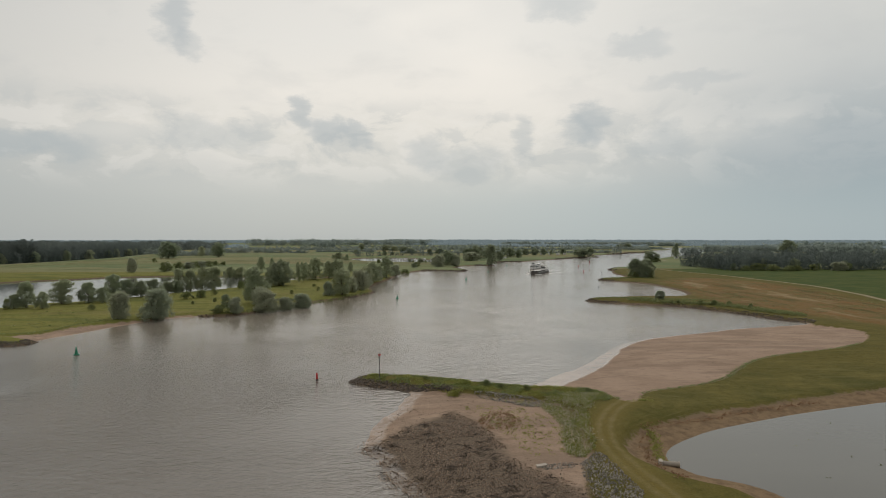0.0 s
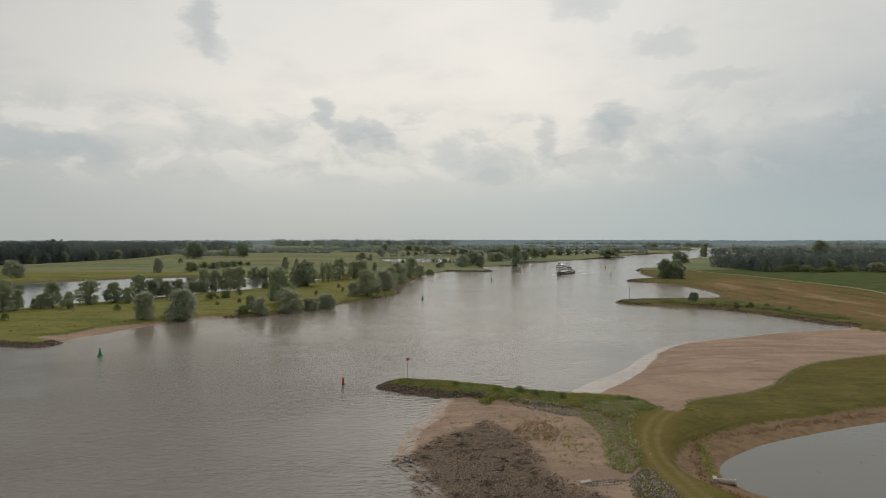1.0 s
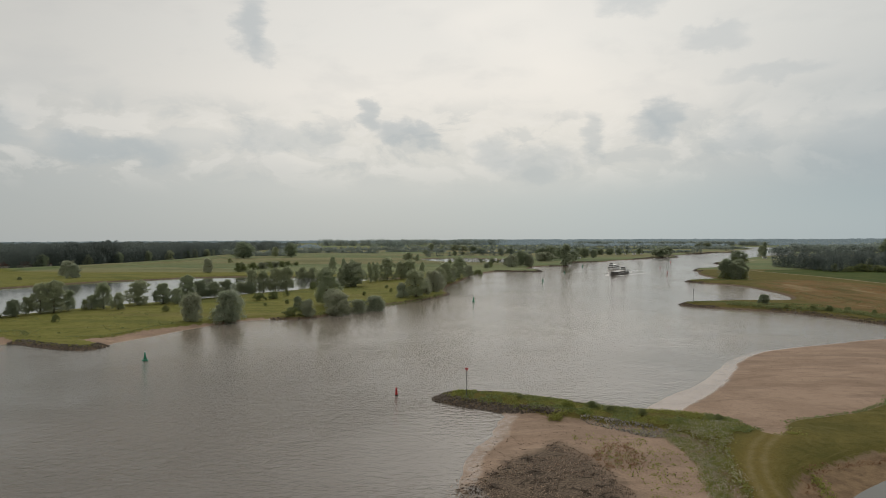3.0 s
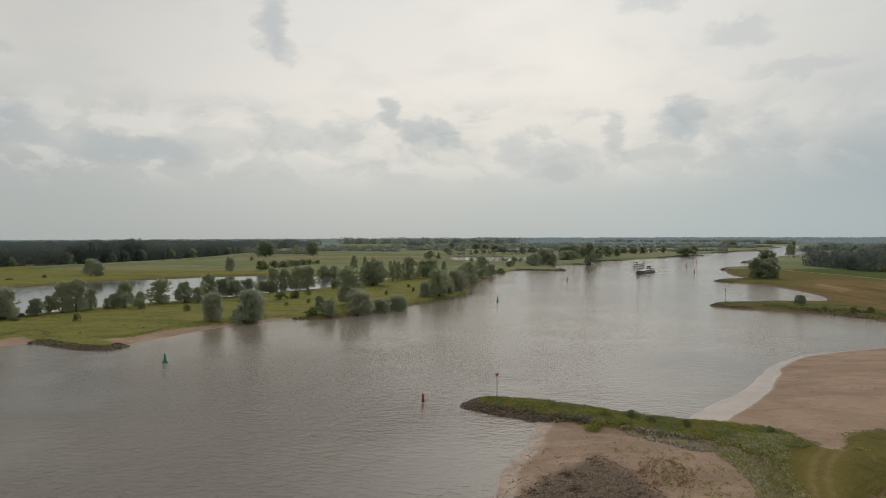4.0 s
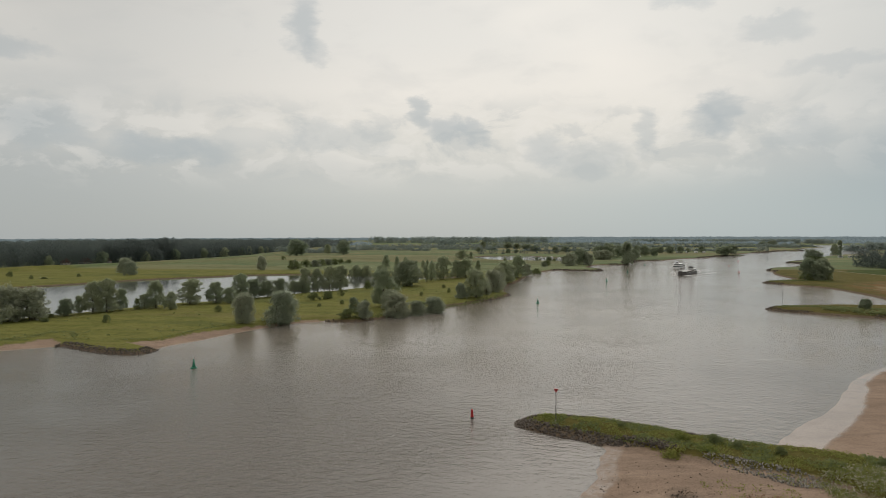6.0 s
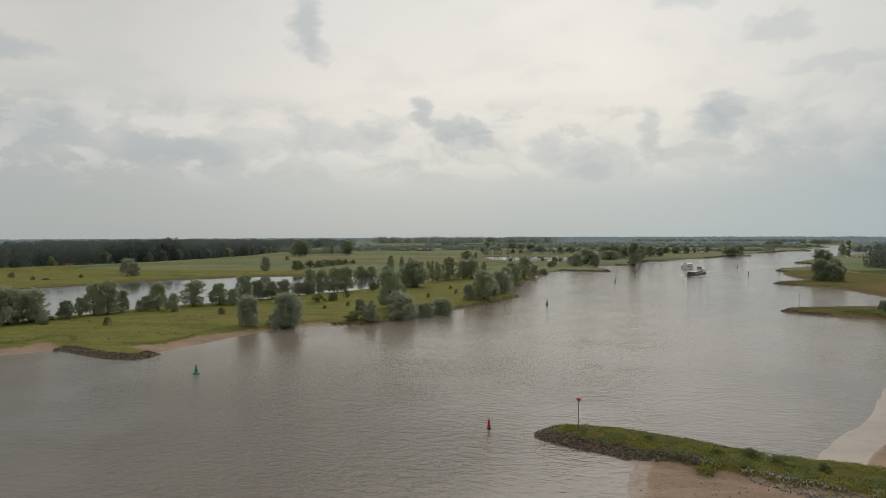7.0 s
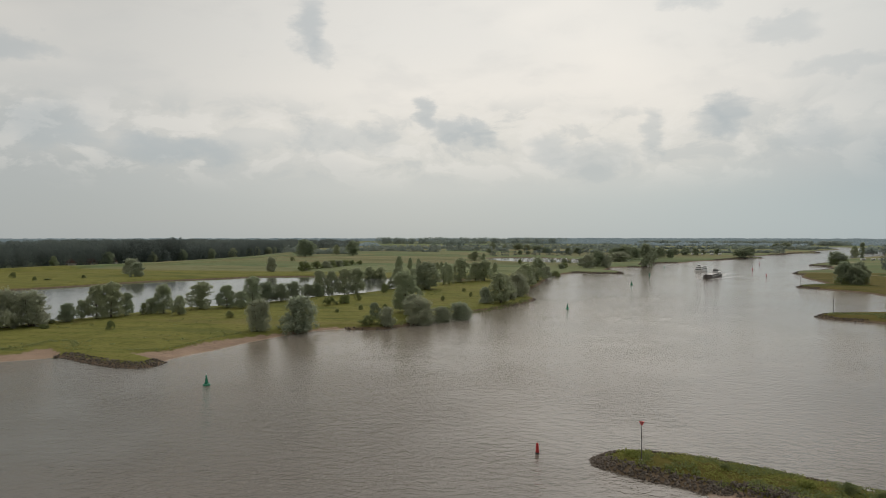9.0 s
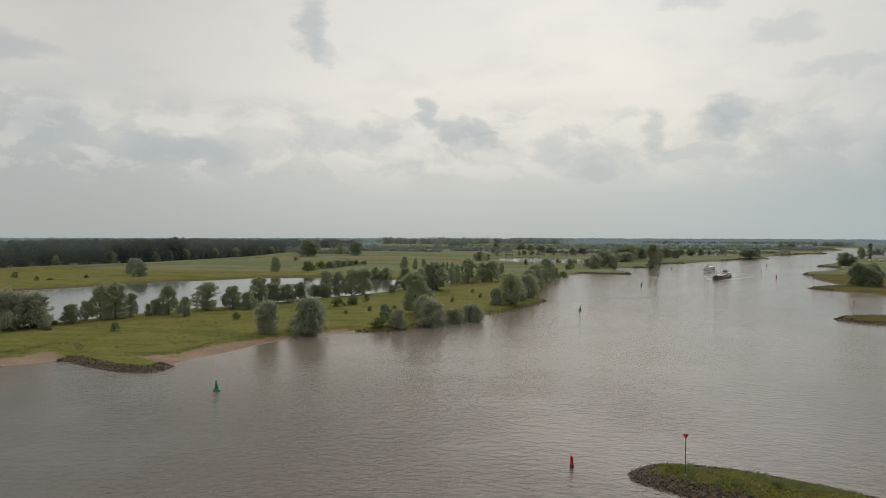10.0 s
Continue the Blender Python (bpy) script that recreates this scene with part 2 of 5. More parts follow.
    c = n_mix(nt, zone("meadow", 1.5, 1.0), c, field)
    dry = n_mix(nt, n_range(nt, mid, 0.42, 0.62), (0.190, 0.114, 0.046), (0.125, 0.104, 0.036))
    dry = n_mix(nt, n_range(nt, small, 0.45, 0.7), dry, (0.210, 0.160, 0.085))
    streak = nt.nodes.new("ShaderNodeMapping")
    streak.inputs["Rotation"].default_value = (0, 0, radians(6))
    streak.inputs["Scale"].default_value = (0.075, 0.011, 1.0)
    nt.links.new(p, streak.inputs[0])
    bands = n_noise(nt, streak.outputs[0], 1.0, 6.0, 0.62, 0.4)
    dry = n_mix(nt, n_range(nt, bands, 0.56, 0.66), dry, (0.275, 0.205, 0.115))
    dry = n_mix(nt, n_math(nt, "MULTIPLY", n_range(nt, bands, 0.47, 0.38), 0.85), dry, (0.092, 0.078, 0.026))
    rusty = n_range(nt, n_noise(nt, streak.outputs[0], 1.7, 4.0, 0.6, 0.6), 0.52, 0.62)
    dry = n_mix(nt, n_math(nt, "MULTIPLY", rusty, 0.6), dry, (0.215, 0.108, 0.042))
    c = n_mix(nt, n_math(nt, "MULTIPLY", zone("dry", 10.0, 4.0), 0.9), c, dry)
    c = n_mix(nt, n_math(nt, "MULTIPLY", zone("verge", 2.2, 0.6), 0.55), c, (0.185, 0.138, 0.042))
    # worn track and path: bleached, trodden grass
    worn = n_mix(nt, n_range(nt, small, 0.4, 0.7), (0.21, 0.175, 0.085), (0.27, 0.225, 0.13))
    c = n_mix(nt, n_math(nt, "MULTIPLY", zone("track", 0.5, 0.3), 0.42), c, worn)
    c = n_mix(nt, n_math(nt, "MULTIPLY", zone("path", 1.0, 0.2), 0.85), c, (0.33, 0.285, 0.205))
    # bare bank above the water
    mud = n_mix(nt, n_range(nt, small, 0.4, 0.7), (0.17, 0.125, 0.085), (0.085, 0.068, 0.048))
    bank = n_range(nt, n_math(nt, "ADD", n_attr(nt, "shore"), n_math(nt, "MULTIPLY", edge, 0.7)), 2.6, 1.2)
    c = n_mix(nt, bank, c, mud)
    # sand
    sand = n_mix(nt, n_range(nt, mid, 0.35, 0.65), (0.375, 0.277, 0.210), (0.310, 0.225, 0.168))
    sand = n_mix(nt, n_math(nt, "MULTIPLY", n_range(nt, small, 0.52, 0.72), 0.6), sand, (0.225, 0.160, 0.118))
    sand = n_mix(nt, n_math(nt, "MULTIPLY", n_range(nt, fine, 0.55, 0.75), 0.25), sand, (0.40, 0.315, 0.245))
    tide = nt.nodes.new("ShaderNodeMapping")
    tide.inputs["Rotation"].default_value = (0, 0, radians(-38))
    tide.inputs["Scale"].default_value = (0.035, 0.16, 1.0)
    nt.links.new(p, tide.inputs[0])
    wash = n_range(nt, n_noise(nt, tide.outputs[0], 1.0, 5.0, 0.62, 0.8), 0.50, 0.62)
    sand = n_mix(nt, n_math(nt, "MULTIPLY", wash, 0.36), sand, (0.205, 0.150, 0.112))
    damp = n_range(nt, n_noise(nt, tide.outputs[0], 0.45, 4.0, 0.55, 1.2), 0.50, 0.60)
    sand = n_mix(nt, n_math(nt, "MULTIPLY", damp, 0.40), sand, (0.225, 0.168, 0.128))
    sand = n_mix(nt, zone("rim", 1.0, 0.6), sand, n_mix(nt, n_range(nt, small, 0.4, 0.65), (0.235, 0.165, 0.100), (0.160, 0.112, 0.070)))
    isand = zone("sand", 0.5, 1.0)
    c = n_mix(nt, isand, c, sand)
    # shingle and shells
    shingle = n_mix(nt, n_range(nt, fine, 0.40, 0.64), (0.085, 0.066, 0.050), (0.235, 0.182, 0.138))
    shingle = n_mix(nt, n_math(nt, "MULTIPLY", n_range(nt, n_noise(nt, p, 0.42, 6.0, 0.7, 0.6), 0.52, 0.62), 0.85), shingle, (0.034, 0.027, 0.022))
    c = n_mix(nt, zone("gravel", 2.0, 1.9), c, shingle)
    # wet margin of the beaches
    wet = n_math(nt, "MULTIPLY", zone("wet", 0.8, 0.55), isand)
    c = n_mix(nt, n_math(nt, "MULTIPLY", wet, 0.5), c, (0.20, 0.155, 0.12))
    c = n_mix(nt, n_math(nt, "MULTIPLY", n_range(nt, fine, 0.42, 0.72), 0.32), c, (0.02, 0.018, 0.010))
    nt.links.new(c, bs.inputs["Base Color"])
    nt.links.new(n_range(nt, wet, 0.0, 1.0, 0.95, 0.2), bs.inputs["Roughness"])
    nt.links.new(n_range(nt, wet, 0.0, 1.0, 0.06, 0.5), bs.inputs["Specular IOR Level"])
    dry_h = n_math(nt, "MULTIPLY", n_math(nt, "ADD", fine, n_math(nt, "MULTIPLY", small, 1.5)), n_range(nt, wet, 0.0, 1.0, 1.0, 0.03))
    n_bump(nt, dry_h, bs, 0.7, 0.22)
    return m


def water_material(name, body, chop, gloss, turn=18.0):
    """Turbid water: its body colour below, the sky on its ripples."""
    m, nt, bs = material(name)
    p = place(nt)
    mp = nt.nodes.new("ShaderNodeMapping")
    mp.inputs["Rotation"].default_value = (0, 0, radians(turn))
    mp.inputs["Scale"].default_value = (0.72, 1.0, 1.0)
    nt.links.new(p, mp.inputs[0])
    w1 = n_noise(nt, mp.outputs[0], 0.78, 4.0, 0.58, 0.4)
    w2 = n_noise(nt, mp.outputs[0], 2.1, 3.0, 0.55, 0.3)
    calm = n_range(nt, n_noise(nt, p, 0.018, 3.0, 0.55), 0.36, 0.60, 0.55, 1.1)
    # stiller water in the lee of the groynes, the sand bar and the wooded bank
    for cx, cy, near, far, left in ((-2.0, 130.0, 20.0, 36.0, 0.55), (48.0, 200.0, 24.0, 75.0, 0.5), (-98.0, 285.0, 40.0, 120.0, 0.45), (20.0, 430.0, 60.0, 190.0, 0.5), (80.0, 680.0, 120.0, 260.0, 0.5), (125.0, 310.0, 50.0, 120.0, 0.5)):
        gap = nt.nodes.new("ShaderNodeVectorMath")
        gap.operation = "DISTANCE"
        nt.links.new(p, gap.inputs[0])
        gap.inputs[1].default_value = (cx, cy, 0.0)
        calm = n_math(nt, "MULTIPLY", calm, n_range(nt, gap.outputs["Value"], near, far, left, 1.0))
    long = nt.nodes.new("ShaderNodeMapping")
    long.inputs["Rotation"].default_value = (0, 0, radians(turn - 9))
    long.inputs["Scale"].default_value = (0.8, 1.0, 1.0)
    nt.links.new(p, long.inputs[0])
    w0 = n_noise(nt, long.outputs[0], 0.34, 2.0, 0.5, 0.5)
    hgt = n_math(nt, "ADD", n_math(nt, "MULTIPLY", w1, 1.35), n_math(nt, "MULTIPLY", w2, 0.55))
    hgt = n_math(nt, "MULTIPLY", n_math(nt, "ADD", hgt, n_math(nt, "MULTIPLY", w0, 0.7)), calm)
    silt = n_range(nt, n_noise(nt, p, 0.009, 4.0, 0.5, 0.6), 0.35, 0.7)
    sp = nt.nodes.new("ShaderNodeSeparateXYZ")
    nt.links.new(p, sp.inputs[0])
    tone = n_mix(nt, silt, body, tuple(k * 1.18 for k in body))
    # clearer, greener water towards the wooded bank
    clear = n_range(nt, n_math(nt, "ADD", sp.outputs[0], n_math(nt, "MULTIPLY", silt, 40.0)), -50.0, -150.0)
    tone = n_mix(nt, clear, tone, (body[0] * 0.88, body[1] * 1.0, body[2] * 1.04))
    # paler body by the wooded bank and between the groynes paints in reflected sky
    for cx, cy, near, far, much in ((-80.0, 335.0, 60.0, 190.0, 0.9), (115.0, 305.0, 40.0, 130.0, 0.75), (90.0, 640.0, 130.0, 330.0, 0.7)):
        sheen_gap = nt.nodes.new("ShaderNodeVectorMath")
        sheen_gap.operation = "DISTANCE"
        nt.links.new(p, sheen_gap.inputs[0])
        sheen_gap.inputs[1].default_value = (cx, cy, 0.0)
        tone = n_mix(nt, n_range(nt, sheen_gap.outputs["Value"], far, near, 0.0, much), tone, tuple(k * 1.9 for k in body))
    nt.links.new(tone, bs.inputs["Base Color"])
    bs.inputs["Roughness"].default_value = gloss
    bs.inputs["IOR"].default_value = 1.333
    n_bump(nt, hgt, bs, 1.0, chop)
    return m


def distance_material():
    """Woods kilometres off; the bright haze before them is put into their emission."""
    m, nt, bs = material("haze_glow_woods")
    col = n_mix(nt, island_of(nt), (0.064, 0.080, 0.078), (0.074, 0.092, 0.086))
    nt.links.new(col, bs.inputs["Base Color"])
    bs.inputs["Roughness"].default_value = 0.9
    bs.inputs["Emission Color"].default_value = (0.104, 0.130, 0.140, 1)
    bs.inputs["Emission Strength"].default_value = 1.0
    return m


M_GROUND = ground_material()
M_RIVER = water_material("river_water", (0.118, 0.103, 0.087), 0.235, 0.10)
M_CALM = water_material("still_water", (0.100, 0.098, 0.086), 0.012, 0.07)
M_WILLOW = foliage("willow_leaves", (0.310, 0.350, 0.250), (0.420, 0.460, 0.345))
M_ASH = foliage("ash_leaves", (0.310, 0.360, 0.232), (0.430, 0.480, 0.322))
M_OAK = foliage("oak_leaves", (0.215, 0.265, 0.176), (0.325, 0.375, 0.262))
M_SHRUB = foliage("shrub_leaves", (0.145, 0.185, 0.076), (0.250, 0.288, 0.132))
# these two turn bluish, the second paler too: haze painted into leaf colours
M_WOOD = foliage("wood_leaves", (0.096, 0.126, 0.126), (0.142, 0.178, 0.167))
M_MIDWOOD = foliage("haze_tinted_wood_leaves", (0.245, 0.305, 0.285), (0.330, 0.390, 0.360))
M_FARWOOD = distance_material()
M_WEED = foliage("weed_blades", (0.130, 0.165, 0.036), (0.330, 0.350, 0.110))
M_PALE = foliage("pale_weed_blades", (0.350, 0.335, 0.220), (0.640, 0.600, 0.500))
M_RUST = foliage("rusty_dock_stalks", (0.190, 0.105, 0.060), (0.300, 0.200, 0.120))
M_BARK = painted("bark", (0.085, 0.070, 0.055), 0.9, 0.0, 0.4, 3.0)
M_RIPRAP = stone("basalt_riprap", (0.062, 0.050, 0.040), (0.205, 0.168, 0.136))
M_PALESTONE = stone("pale_riprap", (0.120, 0.110, 0.098), (0.450, 0.415, 0.370))
M_SHELL = stone("shingle_stones", (0.085, 0.065, 0.050), (0.460, 0.340, 0.248), 0.42, 0.9, 0.25)
M_RED = painted("red_paint", (0.42, 0.020, 0.018), 0.45)
M_GREEN = painted("green_paint", (0.015, 0.20, 0.11), 0.45)
M_STEEL = painted("galvanised_steel", (0.20, 0.19, 0.18), 0.55, 0.3)
M_DARK = painted("dark_paint", (0.03, 0.03, 0.032), 0.5)
M_WHITE = painted("white_paint", (0.72, 0.72, 0.70), 0.45, 0.0, 0.15, 2.0)
M_GREYP = painted("grey_hatch_paint", (0.34, 0.33, 0.32), 0.6, 0.0, 0.25, 0.6)
M_HULL = painted("black_hull_paint", (0.085, 0.074, 0.068), 0.5, 0.0, 0.3, 0.5)
M_GLASSY = painted("dark_window_glass", (0.02, 0.024, 0.028), 0.08, 0.0, 0.0)
M_FOAM = painted("water_foam", (0.62, 0.61, 0.58), 0.6, 0.0, 0.1, 2.0)
M_CONCRETE = painted("concrete", (0.40, 0.36, 0.31), 0.85, 0.0, 0.3, 3.0)
M_ROOF = painted("roof_tiles", (0.17, 0.10, 0.080), 0.8, 0.0, 0.35, 1.0)
M_WALL = painted("house_wall", (0.55, 0.50, 0.44), 0.8, 0.0, 0.2, 1.0)


# ---- plan of the land, in metres ----
RIVER_RIGHT = [
    (60, -4800), (25, -300), (10, 0), (-1, 60), (-7, 90), (-10, 97), (-12, 104), (-15.5, 110), (-15.5, 116), (-15, 123), (-14, 129), (-12, 136),
    (-10.5, 143), (-9, 150), (-13, 153), (-20, 157), (-24.5, 160), (-24, 164), (-20, 167), (-12, 167), (2, 161), (11, 156), (17.5, 155), (24.5, 164.5), (32.5, 176),
    (41, 189), (49.5, 205), (58, 219), (67.5, 230), (82, 237), (98, 246.5), (115, 255.5), (130, 261), (143, 265.5), (149, 271)]
RIVER_RIGHT_UP = [
    (142, 278), (137, 295), (127, 320), (116, 336), (93, 348), (80, 360), (77.5, 366), (81, 372), (90, 378), (110, 386), (132, 386), (143, 390),
    (152, 413), (156, 449), (154, 492), (147, 511), (128, 537), (127, 544), (131, 548), (149, 567), (160, 577), (164, 600), (164, 630), (172, 672),
    (181, 692), (178, 702), (180, 716), (196, 752), (221, 768), (256, 820), (262, 870), (249, 892), (300, 965), (390, 1144), (520, 1310)]
RIVER_FAR = [
    (560, 1430), (640, 1580), (715, 1800), (790, 2050), (800, 2200), (730, 2230), (640, 2100), (666, 1883), (600, 1790), (495, 1611), (478, 1473),
    (430, 1470), (375, 1372), (340, 1330), (267, 1218), (279, 1142), (240, 1140), (194, 1053), (150, 1010), (117, 940), (90, 930), (67, 896), (60, 850),
    (66, 811), (27, 815), (10, 740), (24, 713), (27, 688), (20, 682), (-3, 686), (-18, 694)]
RIVER_LEFT = [
    (-34, 655), (-41, 622), (-44, 566), (-49, 501), (-52, 487), (-50, 448), (-43, 420), (-51, 397), (-60, 372), (-71, 354), (-75, 345), (-83, 323),
    (-90, 303), (-97, 295), (-105, 293.5), (-112, 292), (-118.5, 287), (-124.5, 274), (-129, 263), (-131, 254), (-133, 244), (-136.5, 234), (-138.5, 226), (-137.5, 221),
    (-137.5, 216), (-141, 212.5), (-150, 214), (-162, 219.5), (-171, 224.5), (-175, 221), (-184, 212.5), (-232, 178), (-300, 120), (-330, 0), (-340, -400), (-300, -4800)]
RIVER = RIVER_RIGHT + RIVER_RIGHT_UP + RIVER_FAR + RIVER_LEFT
CHANNEL = [
    (-520, 40), (-420, 60), (-300, 205), (-250, 262), (-236, 282), (-229, 296), (-223, 312), (-215, 328), (-209, 345), (-199, 352), (-190, 364), (-178, 383),
    (-169, 406), (-155, 423), (-143, 452), (-132, 512), (-120, 539), (-101, 553), (-84, 562), (-99, 574), (-139, 574), (-169, 582), (-242, 594), (-290, 576),
    (-302, 552), (-321, 534), (-344, 504), (-358, 462), (-376, 429), (-386, 415), (-450, 320), (-620, 130)]
POND = [
    (92, 141), (82, 137), (74, 134), (67, 131), (60, 127.5), (53, 124), (46, 120), (40, 115), (36, 111), (33.5, 106), (34, 102), (36, 98), (40, 96),
    (43, 93), (45, 88), (48, 80), (60, 62), (110, 50), (160, 80), (165, 130), (125, 150)]
MARINA = [(-139, 1020), (-108, 943), (-70, 915), (-6, 895), (2, 940), (-3, 1008), (-30, 1060), (-70, 1138), (-147, 1092)]
BEACH = [
    (24, 151), (31, 146), (34, 140), (35, 133), (38, 136), (42, 145), (51, 149), (59, 153), (67, 160), (70, 164), (78, 175), (85, 183), (95, 190), (107, 196), (118, 201), (132, 211),
    (143, 224), (151, 239), (147, 251), (143, 258), (150, 270), (120, 290), (60, 262), (30, 205), (12, 170), (12, 158)]
BAR = [
    (-40, 60), (-30, 140), (-9, 153), (0, 146), (6, 143), (12, 140), (20, 138), (25, 127), (22, 116), (21.5, 105), (19, 99), (17, 89), (17, 60), (12, 0), (0, 0)]
GRAVEL = [
    (-18, 108), (-11, 117), (-9, 122), (-3, 128), (0, 132), (2, 126), (5, 119), (7, 111), (8, 104), (9, 100), (14, 95), (17, 90), (17, 70), (-8, 70), (-12, 92), (-16, 103)]
COVE_1 = [(-270, 130), (-300, 128), (-240, 183), (-205, 206), (-190, 216), (-184.5, 222), (-184, 229), (-181, 231), (-176, 228), (-172, 225), (-186, 205)]
COVE_2 = [(-157, 230), (-147, 230.5), (-144, 238), (-141.5, 252), (-136, 262), (-128.5, 274), (-121, 288), (-112, 297), (-105, 285), (-118, 262), (-126, 230), (-137, 221)]
DRY = [(167, 507), (216, 560), (236, 488), (236, 411), (215, 330), (240, 240), (180, 225), (158, 279), (150, 312), (136, 339), (151, 400), (160, 459)]
MEADOW = [(222, 673), (246, 610), (252, 535), (256, 482), (255, 443), (249, 398), (238, 351), (260, 300), (420, 240), (800, 300), (800, 660), (300, 720)]
TRACK = [(36, 134), (31, 127), (27.5, 120), (25.3, 113), (24.3, 106), (24.3, 99), (25.2, 92), (26.5, 85), (29, 60), (36, 0), (60, -120)]
PATH_LINE = [(330, 965), (292, 900), (255, 835), (226, 760), (224, 673), (244, 610), (250, 535), (254, 482), (253, 443), (247, 398), (235, 351), (215, 300), (195, 240)]
DIKE = [(-560, 380), (-535, 574), (-520, 634), (-496, 690), (-480, 750), (-472, 864), (-478, 990), (-518, 1191), (-600, 1600)]
GROYNE_LINES = [[(-21, 162), (-10, 159.5), (2, 153), (14, 147), (26, 142), (36, 136)], [(82, 366), (100, 365), (125, 360), (150, 350)],
                [(132, 543), (150, 545), (175, 540)], [(-145, 215), (-160, 226), (-172, 236)], [(184, 705), (210, 745), (240, 790)], [(24, 690), (0, 700), (-20, 715)]]


def rounded(line, closed=True):
    """One pass of corner cutting."""
    pts = np.array(line, float)
    nxt = np.roll(pts, -1, 0)
    out = np.empty((len(pts) * 2, 2))
    out[0::2] = pts * 0.78 + nxt * 0.22
    out[1::2] = pts * 0.22 + nxt * 0.78
    return out if closed else np.vstack([pts[:1], out[1:-2], pts[-1:]])


def line_distance(px, py, pts, closed):
    best = np.full(px.shape, 1e18)
    n = len(pts)
    for i in range(n if closed else n - 1):
        ax, ay = pts[i]
        bx, by = pts[(i + 1) % n]
        dx, dy = bx - ax, by - ay
        u = np.clip(((px - ax) * dx + (py - ay) * dy) / (dx * dx + dy * dy + 1e-9), 0, 1)
        best = np.minimum(best, (px - ax - u * dx) ** 2 + (py - ay - u * dy) ** 2)
    return np.sqrt(best)


def inside_by(px, py, polygon):
    """Distance to the polygon's edge, positive inside."""
    pts = rounded(polygon)
    d = line_distance(px, py, pts, True)
    odd = np.zeros(px.shape, bool)
    for (ax, ay), (bx, by) in zip(pts, np.roll(pts, -1, 0)):
        if ay != by:
            odd ^= ((ay > py) != (by > py)) & (px < (bx - ax) * (py - ay) / (by - ay) + ax)
    return np.where(odd, d, -d)


LATTICE = np.random.RandomState(4).rand(256, 256)


def lumps(px, py, size, shift=0):
    """Smooth value noise, 0 to 1, with lumps of that size in metres."""
    gx, gy = px / size + shift * 17.3, py / size + shift * 9.1
    ix, iy = np.floor(gx).astype(int), np.floor(gy).astype(int)
    fx, fy = gx - ix, gy - iy
    fx, fy = fx * fx * (3 - 2 * fx), fy * fy * (3 - 2 * fy)
    a, b = LATTICE[ix % 256, iy % 256], LATTICE[(ix + 1) % 256, iy % 256]
    c, d = LATTICE[ix % 256, (iy + 1) % 256], LATTICE[(ix + 1) % 256, (iy + 1) % 256]
    return (a * (1 - fx) + b * fx) * (1 - fy) + (c * (1 - fx) + d * fx) * fy


def step(v, a, b):
    u = np.clip((v - a) / (b - a), 0, 1)
    return u * u * (3 - 2 * u)


